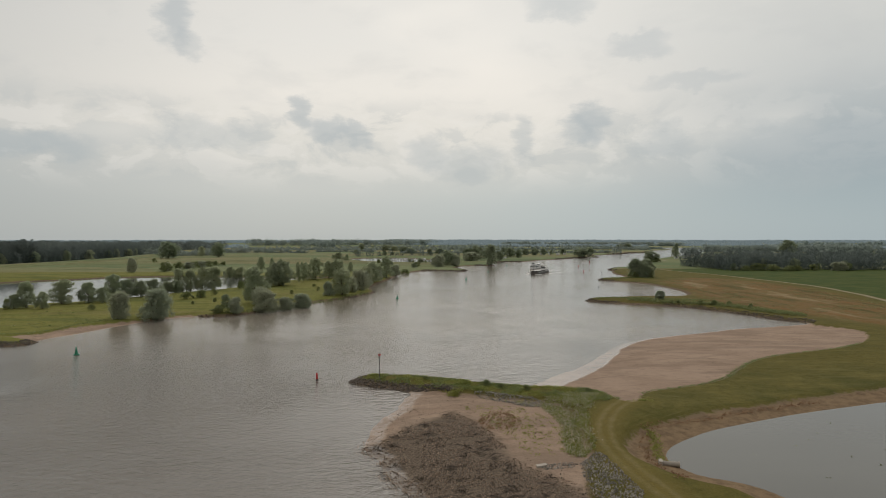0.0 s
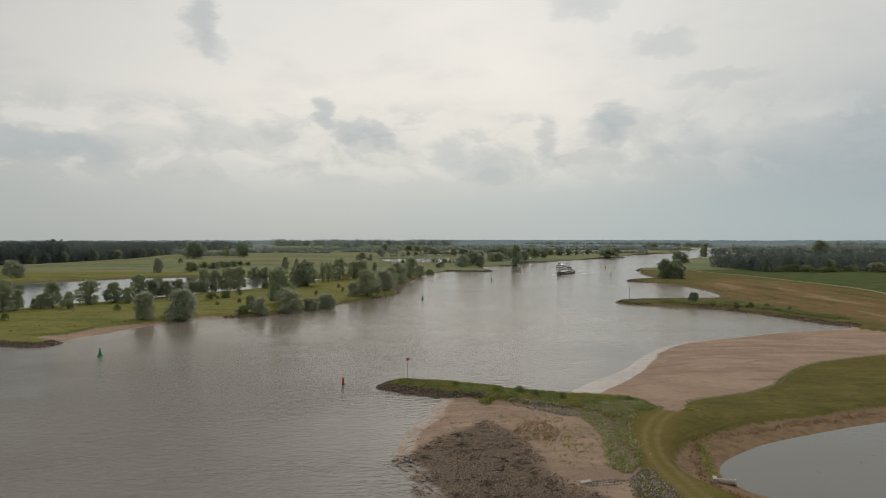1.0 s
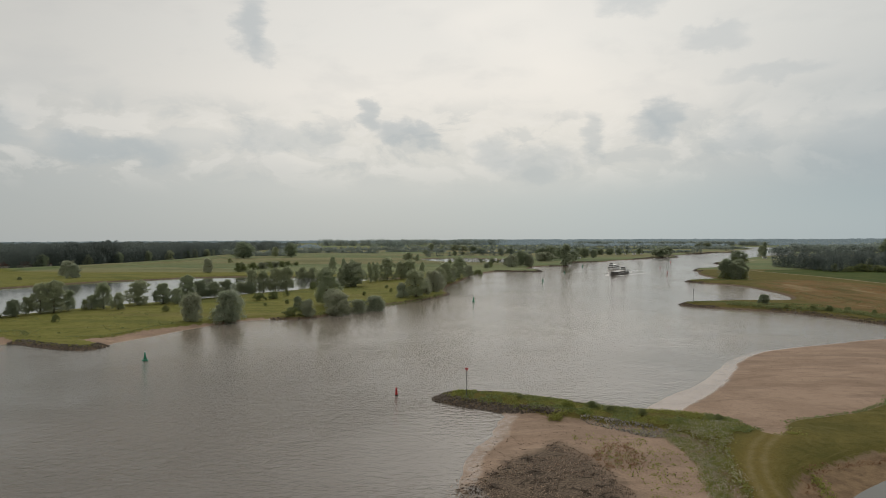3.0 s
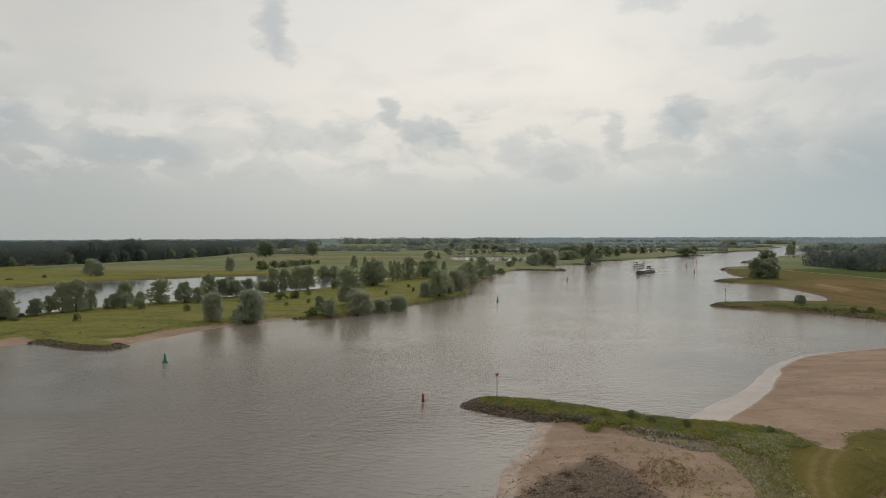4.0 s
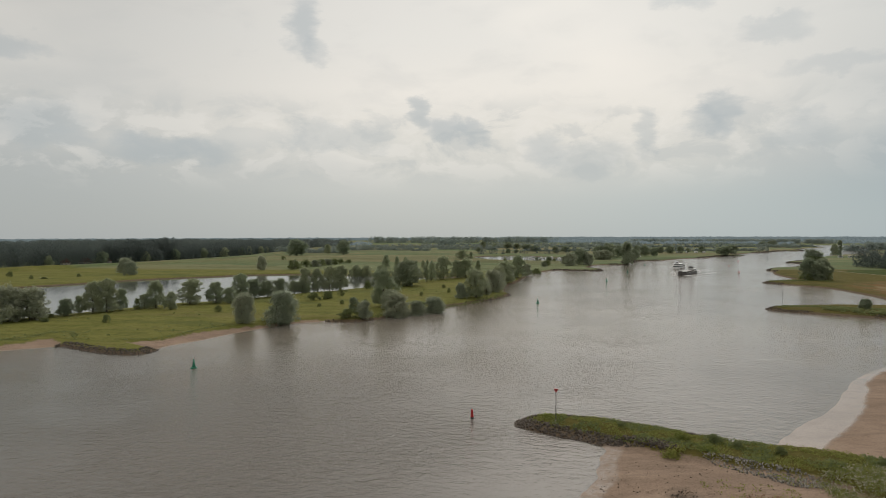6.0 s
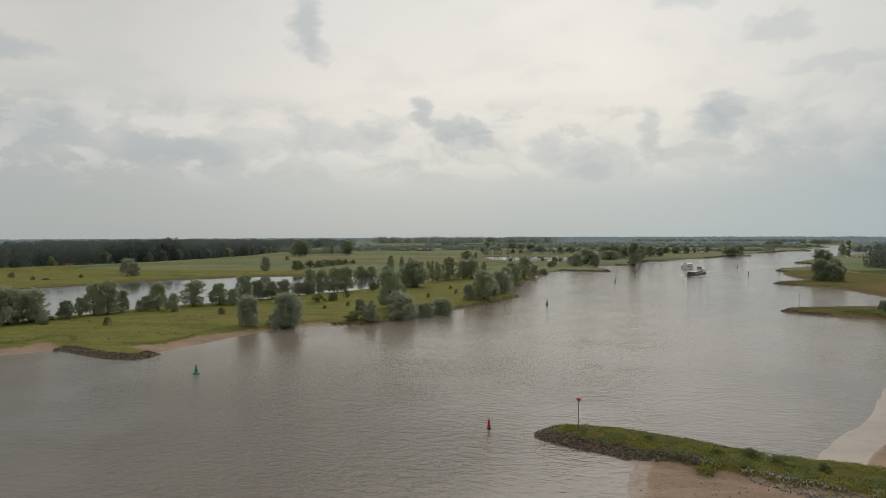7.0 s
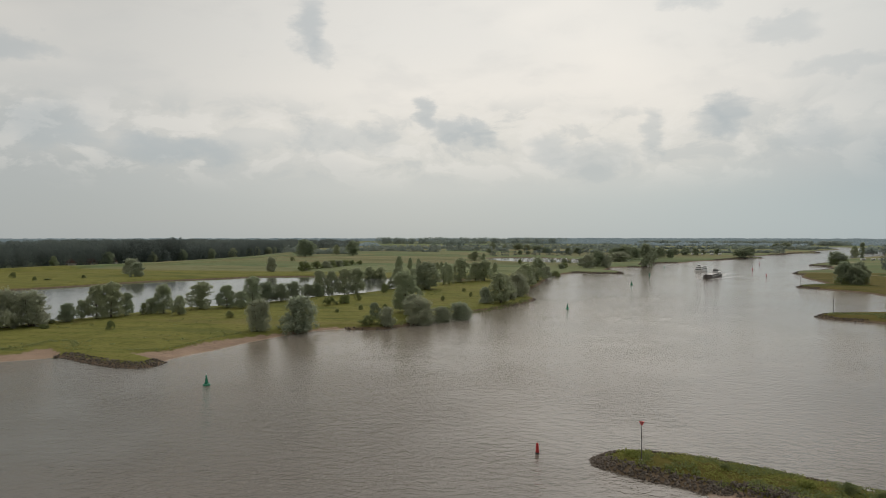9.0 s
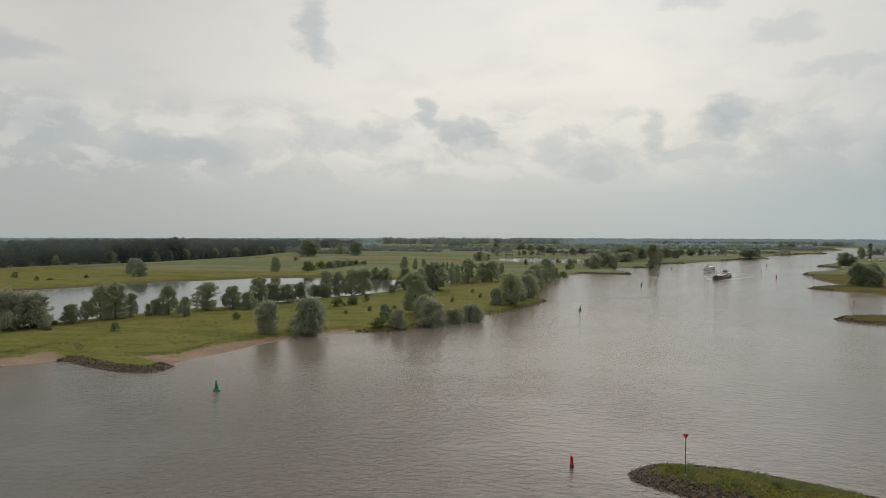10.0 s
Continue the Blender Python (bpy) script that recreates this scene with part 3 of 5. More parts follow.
def survey(px, py):
    """Height of the land and the distances that its surface goes by."""
    z = {}
    river = inside_by(px, py, RIVER)
    pond = inside_by(px, py, POND)
    other = np.maximum(inside_by(px, py, CHANNEL), inside_by(px, py, MARINA))
    ragged = (lumps(px, py, 9) - 0.5) * 2.2 + (lumps(px, py, 3.1, 2) - 0.5) * 1.0
    shore = -np.maximum(np.maximum(river, other) + ragged * 0.6, pond + ragged * 0.15)
    beach, bar = inside_by(px, py, BEACH), inside_by(px, py, BAR)
    cove = np.maximum(inside_by(px, py, COVE_1), inside_by(px, py, COVE_2))
    rim = 6.0 - 2.0 * (lumps(px, py, 14, 5) - 0.5) + pond          # sandy rim round the pond
    sand = np.maximum(np.maximum(beach, bar), np.maximum(cove, rim))
    track = line_distance(px, py, rounded(TRACK, False), False)
    spine = np.full(px.shape, 1e9)
    for g in GROYNE_LINES:
        spine = np.minimum(spine, line_distance(px, py, rounded(g, False), False))
    dike = line_distance(px, py, DIKE, False)
    bank = np.where(shore > 0, 1.7 * (1 - np.exp(-np.maximum(shore, 0) / 3.0)), np.maximum(shore * 0.35, -3.0))
    low = np.where(shore > 0, np.minimum(0.05 * shore, 0.9) + 0.12 * (lumps(px, py, 11, 3) - 0.5) * np.clip(shore / 8, 0, 1), np.maximum(shore * 0.08, -3.0))
    rimh = np.where(pond < 0, np.minimum(-pond * 0.14, 1.0), -pond * 0.25)
    low = np.where(rim > np.maximum(beach, bar), np.maximum(rimh, -2.0), low)
    h = bank + (low - bank) * step(sand, -1.2, 0.9)
    h += 0.05 * np.exp(-(spine / 4.5) ** 2) * (shore > 0)
    h += 1.0 * np.exp(-(track / 8.0) ** 2) * step(-sand, -1.5, 3.0)
    h += 3.4 * step(dike, 22, 4)
    relief = step(shore, 3, 14) * step(-sand, 0, 4)
    h += relief * (0.5 * (lumps(px, py, 60, 6) - 0.5) + 0.35 * (lumps(px, py, 15, 7) - 0.5) + 0.14 * (lumps(px, py, 4, 8) - 0.5))
    z["h"] = h
    z["shore"] = np.clip(np.where(sand > 0, 20, shore), -20, 20)
    z["sand"] = np.clip(sand, -12, 12)
    z["rim"] = np.clip(rim, -12, 12)
    z["gravel"] = np.clip(inside_by(px, py, GRAVEL), -12, 12)
    wet = np.where(py > 152, np.clip(7.0 - (py - 160) * 0.075, 0.8, 7.0), 2.6)
    wet = np.where(px < -60, 0.9, wet)
    z["wet"] = np.clip(np.where(pond > -8, -3.0, wet - shore), -12, 12)
    z["wet"] = np.where(py < 153, np.minimum(z["wet"], 0.1), z["wet"])
    z["pasture"] = np.clip(-42 - px, -30, 30)
    z["dry"] = np.clip(inside_by(px, py, DRY), -30, 30)
    z["meadow"] = np.clip(inside_by(px, py, MEADOW), -12, 12)
    z["track"] = np.clip(0.42 - np.abs(track - 1.0), -6, 6)
    z["verge"] = np.clip(2.6 - track, -8, 8)
    z["path"] = np.clip(np.maximum(1.6 - line_distance(px, py, rounded(PATH_LINE, False), False), 1.3 - dike), -12, 12)
    z["plain"] = np.clip(np.minimum(py - 640, 400) - np.where(px > 100, 60, 0), -60, 60)
    return z


def ground_at(x, y):
    return float(survey(np.array([float(x)]), np.array([float(y)]))["h"][0])


def mesh_of(name, co, faces, mat=None, smooth=False):
    """A mesh from an array of vertices and one array of quads or triangles."""
    me = bpy.data.meshes.new(name)
    k = faces.shape[1]
    me.vertices.add(len(co))
    me.vertices.foreach_set("co", np.ascontiguousarray(co, np.float32).ravel())
    me.loops.add(faces.size)
    me.loops.foreach_set("vertex_index", np.ascontiguousarray(faces, np.int32).ravel())
    me.polygons.add(len(faces))
    me.polygons.foreach_set("loop_start", np.arange(0, faces.size, k, dtype=np.int32))
    me.polygons.foreach_set("use_smooth", np.full(len(faces), smooth))
    me.update(calc_edges=True)
    me.validate()
    if mat:
        me.materials.append(mat)
    return me


def build_ground():
    """One sheet of land and river bed out to the horizon, finer where the land is near."""
    around = np.radians(np.concatenate([np.arange(-180, -56, 4.0), np.arange(-54, 43, 0.16), np.arange(44, 180, 4.0)]))
    reach = np.concatenate([[6, 30, 60, 80], 92 * np.exp(np.linspace(0, math.log(4850 / 92), 480))])
    a, r = np.meshgrid(around, reach)
    px, py = -10 + r * np.sin(a), -16 + r * np.cos(a)
    s = survey(px.ravel(), py.ravel())
    co = np.stack([px.ravel(), py.ravel(), s["h"]], 1)
    n, rows = len(around), len(reach)
    i = np.arange(rows - 1)[:, None] * n + np.arange(n)[None]
    j = np.arange(rows - 1)[:, None] * n + (np.arange(n)[None] + 1) % n
    faces = np.stack([i, i + n, j + n, j], 2).reshape(-1, 4)
    me = mesh_of("ground", co, faces, M_GROUND, True)
    for key in ("shore", "sand", "rim", "pasture", "verge", "gravel", "wet", "dry", "meadow", "track", "path", "plain"):
        layer = me.attributes.new(key, "FLOAT", "POINT")
        layer.data.foreach_set("value", s[key].astype(np.float32))
    return tagged(new("ground", me), "grassy river land with sandy beaches, worn tracks and fields", "ground", kind="structure")


build_ground()


def sheet(name, outline, z, mat, label):
    bm = bmesh.new()
    f = bm.faces.new([bm.verts.new((x, y, z)) for x, y in outline])
    if f.normal.z < 0:
        f.normal_flip()
    bm.normal_update()
    if bm.faces[:][0].normal.z < 0:
        bm.faces[:][0].normal_flip()
    bmesh.ops.triangulate(bm, faces=bm.faces[:])
    me = bpy.data.meshes.new(name)
    bm.to_mesh(me)
    bm.free()
    me.materials.append(mat)
    return tagged(new(name, me), label, "water", kind="structure")


sheet("river_water", [(-4800 * math.sin(k * math.pi / 16), 4800 * math.cos(k * math.pi / 16)) for k in range(32)], 0.0, M_RIVER,
      "wide grey-brown river with small wind ripples")
sheet("side_channel_water", [(-650, 30), (-420, 20), (-290, 160), (-200, 270), (-160, 350), (-128, 420), (-112, 480), (-80, 530), (-70, 575), (-130, 610), (-250, 620),
                             (-320, 600), (-420, 440), (-700, 150)], 0.03, M_CALM, "calm grey side channel behind the wooded river bank")
sheet("pond_water", [(28, 96), (40, 84), (50, 55), (110, 35), (180, 70), (180, 140), (120, 158), (60, 136), (30, 116)], 0.03, M_CALM, "still pale pond with a sandy rim")
sheet("marina_water", [(-160, 1030), (-112, 930), (-70, 900), (-4, 885), (10, 940), (4, 1012), (-30, 1075), (-70, 1160), (-165, 1105)], 0.03, M_CALM, "still harbour basin with moored boats")


# ---- helpers for things ----
def thing(name, m, label, category, group="", kind=""):
    ob = new(name)
    ob.empty_display_size = 0.2
    ob.matrix_world = m
    return tagged(ob, label, category, group, kind)


def hang(name, me, parent, label=""):
    ob = new(name, me)
    ob.parent = parent
    return tagged(ob, label)


def part(name, bm, mat, parent, label="", smooth=False):
    me = bpy.data.meshes.new(name)
    bmesh.ops.recalc_face_normals(bm, faces=bm.faces[:])
    bm.to_mesh(me)
    bm.free()
    me.materials.append(mat)
    if smooth:
        me.polygons.foreach_set("use_smooth", [True] * len(me.polygons))
    return hang(name, me, parent, label)


def tube(bm, p0, p1, r0, r1, sides=7, caps=True):
    """A tapered round bar between two points."""
    p0, p1 = Vector(p0), Vector(p1)
    turn = (p1 - p0).to_track_quat("Z", "X").to_matrix()
    rings = []
    for p, r in ((p0, r0), (p1, r1)):
        rings.append([bm.verts.new(p + turn @ Vector((math.cos(k * math.tau / sides) * r, math.sin(k * math.tau / sides) * r, 0))) for k in range(sides)])
    for k in range(sides):
        bm.faces.new((rings[0][k], rings[0][(k + 1) % sides], rings[1][(k + 1) % sides], rings[1][k]))
    if caps:
        bm.faces.new(rings[0][::-1])
        bm.faces.new(rings[1])


def lathe(bm, profile, sides=16):
    """A turned body from pairs of radius and height."""
    rings = [[bm.verts.new((math.cos(k * math.tau / sides) * r, math.sin(k * math.tau / sides) * r, h)) for k in range(sides)] for r, h in profile]
    for lo, hi in zip(rings, rings[1:]):
        for k in range(sides):
            bm.faces.new((lo[k], lo[(k + 1) % sides], hi[(k + 1) % sides], hi[k]))
    bm.faces.new(rings[0][::-1])
    bm.faces.new(rings[-1])


def box(bm, x0, x1, y0, y1, z0, z1, bevel=0.0):
    made = bmesh.ops.create_cube(bm, size=1.0, matrix=Matrix.Translation(((x0 + x1) / 2, (y0 + y1) / 2, (z0 + z1) / 2)) @ Matrix.Diagonal((x1 - x0, y1 - y0, z1 - z0, 1)))
    if bevel:
        edges = {e for v in made["verts"] for e in v.link_edges}
        bmesh.ops.bevel(bm, geom=list(edges), offset=bevel, segments=2, affect="EDGES", profile=0.5)


# ---- trees ----
def leaf_quads(rng, centre, size, outward):
    """Small bent leaf sprays at the given places."""
    n = len(centre)
    nor = outward + rng.normal(0, 0.55, (n, 3))
    nor /= np.linalg.norm(nor, axis=1, keepdims=True) + 1e-9
    side = np.cross(nor, rng.normal(0, 1, (n, 3)))
    side /= np.linalg.norm(side, axis=1, keepdims=True) + 1e-9
    up = np.cross(nor, side)
    s = (size * rng.uniform(0.6, 1.35, n))[:, None]
    drop = np.array([[0, 0, -0.18]]) * s
    co = np.stack([centre - side * s, centre - up * s * 0.62 + drop, centre + side * s, centre + up * s * 0.62 + drop], 1)
    return co.reshape(-1, 3), np.arange(n * 4).reshape(-1, 4)


# kind: height, crown radius, crown foot, limbs' tufts, clumps a tuft, sprays a clump, clump radius, spray size
KINDS = {
    "willow": (11.0, 4.9, 0.03, 24, 20, 26, 0.80, 0.23), "ash": (13.0, 4.4, 0.08, 23, 20, 26, 0.76, 0.23), "oak": (11.0, 5.2, 0.09, 22, 22, 26, 0.84, 0.25),
    "alder": (8.0, 3.0, 0.05, 13, 14, 28, 0.6, 0.20), "poplar": (16.0, 2.0, 0.05, 16, 12, 28, 0.62, 0.22), "shrub": (3.5, 2.4, 0.02, 9, 10, 28, 0.5, 0.16)}


def envelope(kind, u):
    if kind == "poplar":
        return (0.6 + 0.5 * u) if u < 0.5 else 0.9 * math.sqrt(max(0.02, 1 - (u - 0.5) / 0.52))
    if kind == "oak":
        return math.sqrt(max(0.03, 1 - ((u - 0.42) / 0.60) ** 2))
    if kind == "willow":
        return math.sqrt(max(0.03, 1 - ((u - 0.36) / 0.66) ** 2)) * (0.92 + 0.08 * math.sin(u * 9))
    if kind == "shrub":
        return math.sqrt(max(0.03, 1 - (u / 1.03) ** 2))
    return math.sqrt(max(0.03, 1 - ((u - 0.40) / 0.62) ** 2)) * (1.06 - 0.26 * u)


def crown_mesh(kind, seed, far=False):
    """A crown of a dozen uneven tufts, each of many loose clumps of leaf sprays."""
    h, rad, foot, tufts, clumps, sprays, cr, size = KINDS[kind]
    if far:
        sprays, size = sprays // 3, size * 1.6
    rng = np.random.RandomState(seed)
    turn = rng.uniform(0, math.tau)
    centres, radii = [], []
    for k in range(tufts):
        u = min(0.96, max(0.04, (k + 0.5) / tufts + rng.uniform(-0.07, 0.07)))
        e = envelope(kind, u) * rng.uniform(0.72, 1.14)
        tr = rad * rng.uniform(0.34, 0.54) * (1.35 if kind == "poplar" else 1.0)
        reach = max(0.0, e * rad - tr * 0.6) * (1.0 if k % 3 else 0.45) * rng.uniform(0.75, 1.05)
        a = turn + k * 2.4 + rng.uniform(-0.5, 0.5)
        z = h * (foot + (1 - foot) * u)
        z = min(max(z, h * foot + tr * 0.7), h - tr * 0.75)
        for c in range(clumps):
            v = rng.normal(0, 1, 3) + np.array([math.cos(a) * 0.5, math.sin(a) * 0.5, 0.45])
            v /= np.linalg.norm(v)
            r = tr * rng.uniform(0.25, 1.05) ** 0.6
            centres.append((math.cos(a) * reach + v[0] * r, math.sin(a) * reach + v[1] * r, max(z + v[2] * r * 1.15, h * foot + 0.15)))
            radii.append(cr * rng.uniform(0.55, 1.45))
    centres, radii = np.array(centres), np.array(radii)
    who = np.repeat(np.arange(len(centres)), sprays)
    v = rng.normal(0, 1, (len(who), 3))
    v /= np.linalg.norm(v, axis=1, keepdims=True)
    pos = centres[who] + v * (radii[who] * rng.uniform(0.1, 1.15, len(who)))[:, None] * np.array([1, 1, 1.15 if kind in ("willow", "poplar") else 0.85])
    pos[:, 2] = np.maximum(pos[:, 2], 0.12)
    if kind == "willow":
        pos[:, 2] -= 0.6 * rng.rand(len(who)) * (pos[:, 2] > 2)
    out = v * 0.5 + np.array([0, 0, 0.6])
    return leaf_quads(rng, pos, size, out)


def trunk_bm(kind, seed):
    h, rad, foot, *_ = KINDS[kind]
    rng = random.Random(seed)
    bm = bmesh.new()
    base = 0.028 * h
    if kind == "shrub":
        for k in range(5):
            a = k * 1.26 + rng.uniform(0, 0.5)
            tube(bm, (0, 0, -0.2), (math.cos(a) * rad * 0.5, math.sin(a) * rad * 0.5, h * 0.6), 0.07, 0.025, 5)
        return bm
    stems = 3 if kind in ("willow", "alder") else 1
    for st in range(stems):
        lean = rng.uniform(0, math.tau)
        off = 0.0 if stems == 1 else rad * 0.16
        p = Vector((math.cos(lean) * off, math.sin(lean) * off, -0.3))
        r = base if stems == 1 else base * 0.7
        for seg in range(4):
            q = p + Vector((rng.uniform(-0.03, 0.03) * h + math.cos(lean) * off * 0.5, rng.uniform(-0.03, 0.03) * h + math.sin(lean) * off * 0.5, h * 0.215))
            tube(bm, p, q, r, r * 0.74, 7)
            for b in range(2 if seg else 1):
                if seg == 0 and kind != "willow":
                    continue
                a = rng.uniform(0, math.tau)
                reach = rad * rng.uniform(0.5, 0.8) * (0.55 if kind == "poplar" else 1.0)
                knee = q + Vector((math.cos(a) * reach * 0.5, math.sin(a) * reach * 0.5, h * 0.07))
                tube(bm, q, knee, r * 0.5, r * 0.32, 5)
                tube(bm, knee, knee + Vector((math.cos(a + 0.3) * reach * 0.5, math.sin(a + 0.3) * reach * 0.5, h * 0.09)), r * 0.32, r * 0.1, 5)
            p, r = q, r * 0.74
    return bm


LEAVES = {"willow": M_WILLOW, "ash": M_ASH, "oak": M_OAK, "alder": M_OAK, "poplar": M_OAK, "shrub": M_SHRUB}
LABELS = {
    "willow": ("willow_tree", "grey-green bushy willow with foliage down to the ground", "tree"),
    "ash": ("broadleaf_tree", "tall green broadleaf tree with a loose airy crown", "tree"),
    "oak": ("round_tree", "dark green tree with a dense rounded crown", "tree"),
    "alder": ("alder_tree", "small dark green alder on the grassy river bank", "tree"),
    "poplar": ("poplar_tree", "slender dark columnar poplar on the river land", "tree"),
    "shrub": ("shrub", "low dark green shrub growing in the grass", "shrub")}
GROVE = {}


def plant(kind, x, y, h, w, where=""):
    rng = random.Random(int(x * 31 + y * 7))
    far = y > 480
    variant = (kind, rng.randrange(2 if kind in ("alder", "poplar") else 3), far)
    h0, r0 = KINDS[kind][:2]
    sz, sx = h / h0, 1.12 * w / (2 * r0)
    m = pose(x, y, ground_at(x, y) - 0.03 * h, rz=rng.uniform(0, 360)) @ Matrix.Diagonal((sx, sx * rng.uniform(0.92, 1.08), sz, 1))
    name, label, cat = LABELS[kind]
    if variant not in GROVE:
        t = thing(name, m, label, cat, where)
        seed = sum(ord(c) for c in kind) + variant[1] * 101 + 7 * far
        part("trunk", trunk_bm(kind, seed), M_BARK, t, "brown bark trunk and limbs")
        co, faces = crown_mesh(kind, seed, far)
        hang("crown", mesh_of("crown", co, faces, LEAVES[kind]), t)
        GROVE[variant] = t
        return t
    src = GROVE[variant]
    s = src.scale
    t = copy_thing(src, m @ Matrix.Diagonal((1 / s[0], 1 / s[1], 1 / s[2], 1)))
    return tagged(t, label, cat, where)


# kind, x, y, height, width
BANK_TREES = [
    ("willow", -135, 274, 11.1, 8.9), ("willow", -123, 282, 12.7, 11.9), ("shrub", -102, 298, 3.4, 7.5), ("alder", -104, 314, 6.4, 5.4),
    ("willow", -95, 300, 7.0, 6.2), ("ash", -97, 338, 17.6, 12.0), ("willow", -85, 313, 10.6, 11.5), ("willow", -90, 324, 9.0, 8.6), ("willow", -78, 322, 7.4, 7.4),
    ("willow", -72, 331, 9.4, 10.0), ("willow", -67, 382, 7.8, 6.4), ("ash", -60, 389, 14.6, 13.0), ("willow", -57, 407, 9.0, 7.4),
    ("willow", -54, 424, 12.6, 11.5), ("willow", -56, 457, 10.2, 12.4), ("ash", -56, 480, 12.5, 10.0), ("ash", -54, 504, 14.7, 14.6), ("willow", -52, 522, 10.4, 8.6),
    ("ash", -48, 559, 17.2, 14.0), ("willow", -43, 598, 9.9, 10.8), ("shrub", -36, 636, 5.2, 11.0), ("oak", -114, 461, 16.4, 19.4),
    ("ash", -132, 461, 13.4, 8.2), ("ash", -124, 473, 12.4, 8.0), ("shrub", -79, 338, 3.4, 5.4), ("shrub", -62, 400, 3.2, 5.0)]
CHANNEL_TREES = [
    ("willow", -230, 265, 14.2, 12.8), ("willow", -225, 271, 12.8, 13.4), ("oak", -220, 284, 7.0, 7.0), ("ash", -220, 292, 7.6, 4.6),
    ("ash", -215, 294, 13.4, 8.6), ("ash", -212, 299, 14.2, 10.4), ("ash", -210, 306, 9.5, 6.0), ("shrub", -205, 310, 4.8, 3.2),
    ("ash", -204, 314, 6.7, 4.9), ("ash", -200, 317, 12.5, 8.2), ("ash", -190, 313, 8.0, 5.6), ("ash", -194, 336, 12.2, 10.8),
    ("ash", -184, 342, 10.3, 9.9), ("ash", -176, 341, 7.7, 6.7), ("ash", -179, 358, 13.4, 9.3), ("oak", -176, 368, 10.0, 8.6),
    ("oak", -171, 373, 9.0, 8.0), ("oak", -168, 383, 9.3, 8.1), ("oak", -166, 398, 7.2, 7.9)]
FAR_SHORE_TREES = [
    ("ash", -183, 569, 12.8, 10.6), ("ash", -175, 572, 12.4, 10.4), ("ash", -184, 671, 13.4, 8.6), ("ash", -178, 692, 11.4, 5.2), ("ash", -179, 736, 9.4, 5.4),
    ("ash", -148, 678, 8.2, 4.2), ("ash", -144, 679, 8.4, 4.2), ("ash", -136, 661, 8.6, 4.0), ("ash", -110, 503, 12.4, 5.6), ("ash", -107, 510, 13.6, 5.2),
    ("ash", -102, 527, 17.0, 13.6), ("ash", -93, 538, 13.8, 10.0), ("ash", -86, 541, 15.0, 12.6), ("ash", -88, 632, 10.0, 5.4),
    ("ash", -146, 934, 12.3, 16.0), ("ash", -136, 950, 9.0, 6.4), ("willow", -402, 577, 13.4, 13.6), ("willow", -372, 543, 11.6, 12.4), ("willow", -297, 634, 13.5, 10.4),
    ("oak", -429, 1042, 25.0, 30.0), ("ash", -421, 1164, 17.2, 13.4), ("oak", -376, 1117, 23.0, 23.0), ("willow", -276, 664, 8.4, 11.0), ("willow", -270, 704, 7.4, 12.0),
    ("willow", -269, 738, 6.8, 11.0), ("shrub", -264, 772, 5.6, 9.0)]
SHRUBS = [
    ("shrub", -457, 509, 4.4, 5.3), ("shrub", -416, 485, 2.9, 3.7), ("shrub", -411, 492, 1.3, 5.9), ("shrub", -399, 515, 2.6, 3.9),
    ("shrub", -272, 650, 8.6, 13.0), ("shrub", -273, 687, 7.4, 12.5), ("shrub", -270, 720, 7.1, 13.0), ("shrub", -268, 757, 6.2, 14.0),
    ("shrub", -260, 788, 4.4, 8.0), ("shrub", -382, 880, 5.2, 5.9), ("shrub", -189, 268, 3.0, 3.0), ("shrub", -164, 308, 2.7, 3.2),
    ("shrub", -140, 360, 3.9, 6.0), ("shrub", -135, 367, 4.0, 7.0), ("shrub", -133, 384, 3.4, 3.4), ("shrub", -119, 343, 2.0, 2.4),
    ("shrub", -215, 267, 1.4, 4.0), ("shrub", -223, 279, 1.5, 4.2), ("shrub", -88, 449, 2.0, 2.7), ("shrub", -79, 415, 2.4, 2.4),
    ("shrub", -135, 444, 3.9, 3.9), ("shrub", -136, 458, 5.2, 4.2), ("shrub", -110, 352, 1.8, 2.2), ("shrub", -126, 331, 1.6, 1.8), ("shrub", -96, 372, 1.8, 2.4), ("shrub", -90, 390, 2.2, 2.4)]
RIGHT_TREES = [
    ("oak", 161, 553, 15.2, 12.5), ("oak", 171, 555, 15.5, 12.5), ("oak", 281, 884, 14.0, 20.0), ("poplar", 377, 1058, 24.6, 7.0),
    ("ash", 440, 1240, 20.5, 14.0), ("oak", 116, 356, 4.6, 5.0), ("oak", 166, 548, 12.5, 13.0), ("shrub", 159, 549, 5.5, 9.0), ("shrub", 172, 550, 6.0, 9.0), ("shrub", 277, 878, 7.0, 13.0), ("shrub", 287, 880, 6.0, 13.0)]
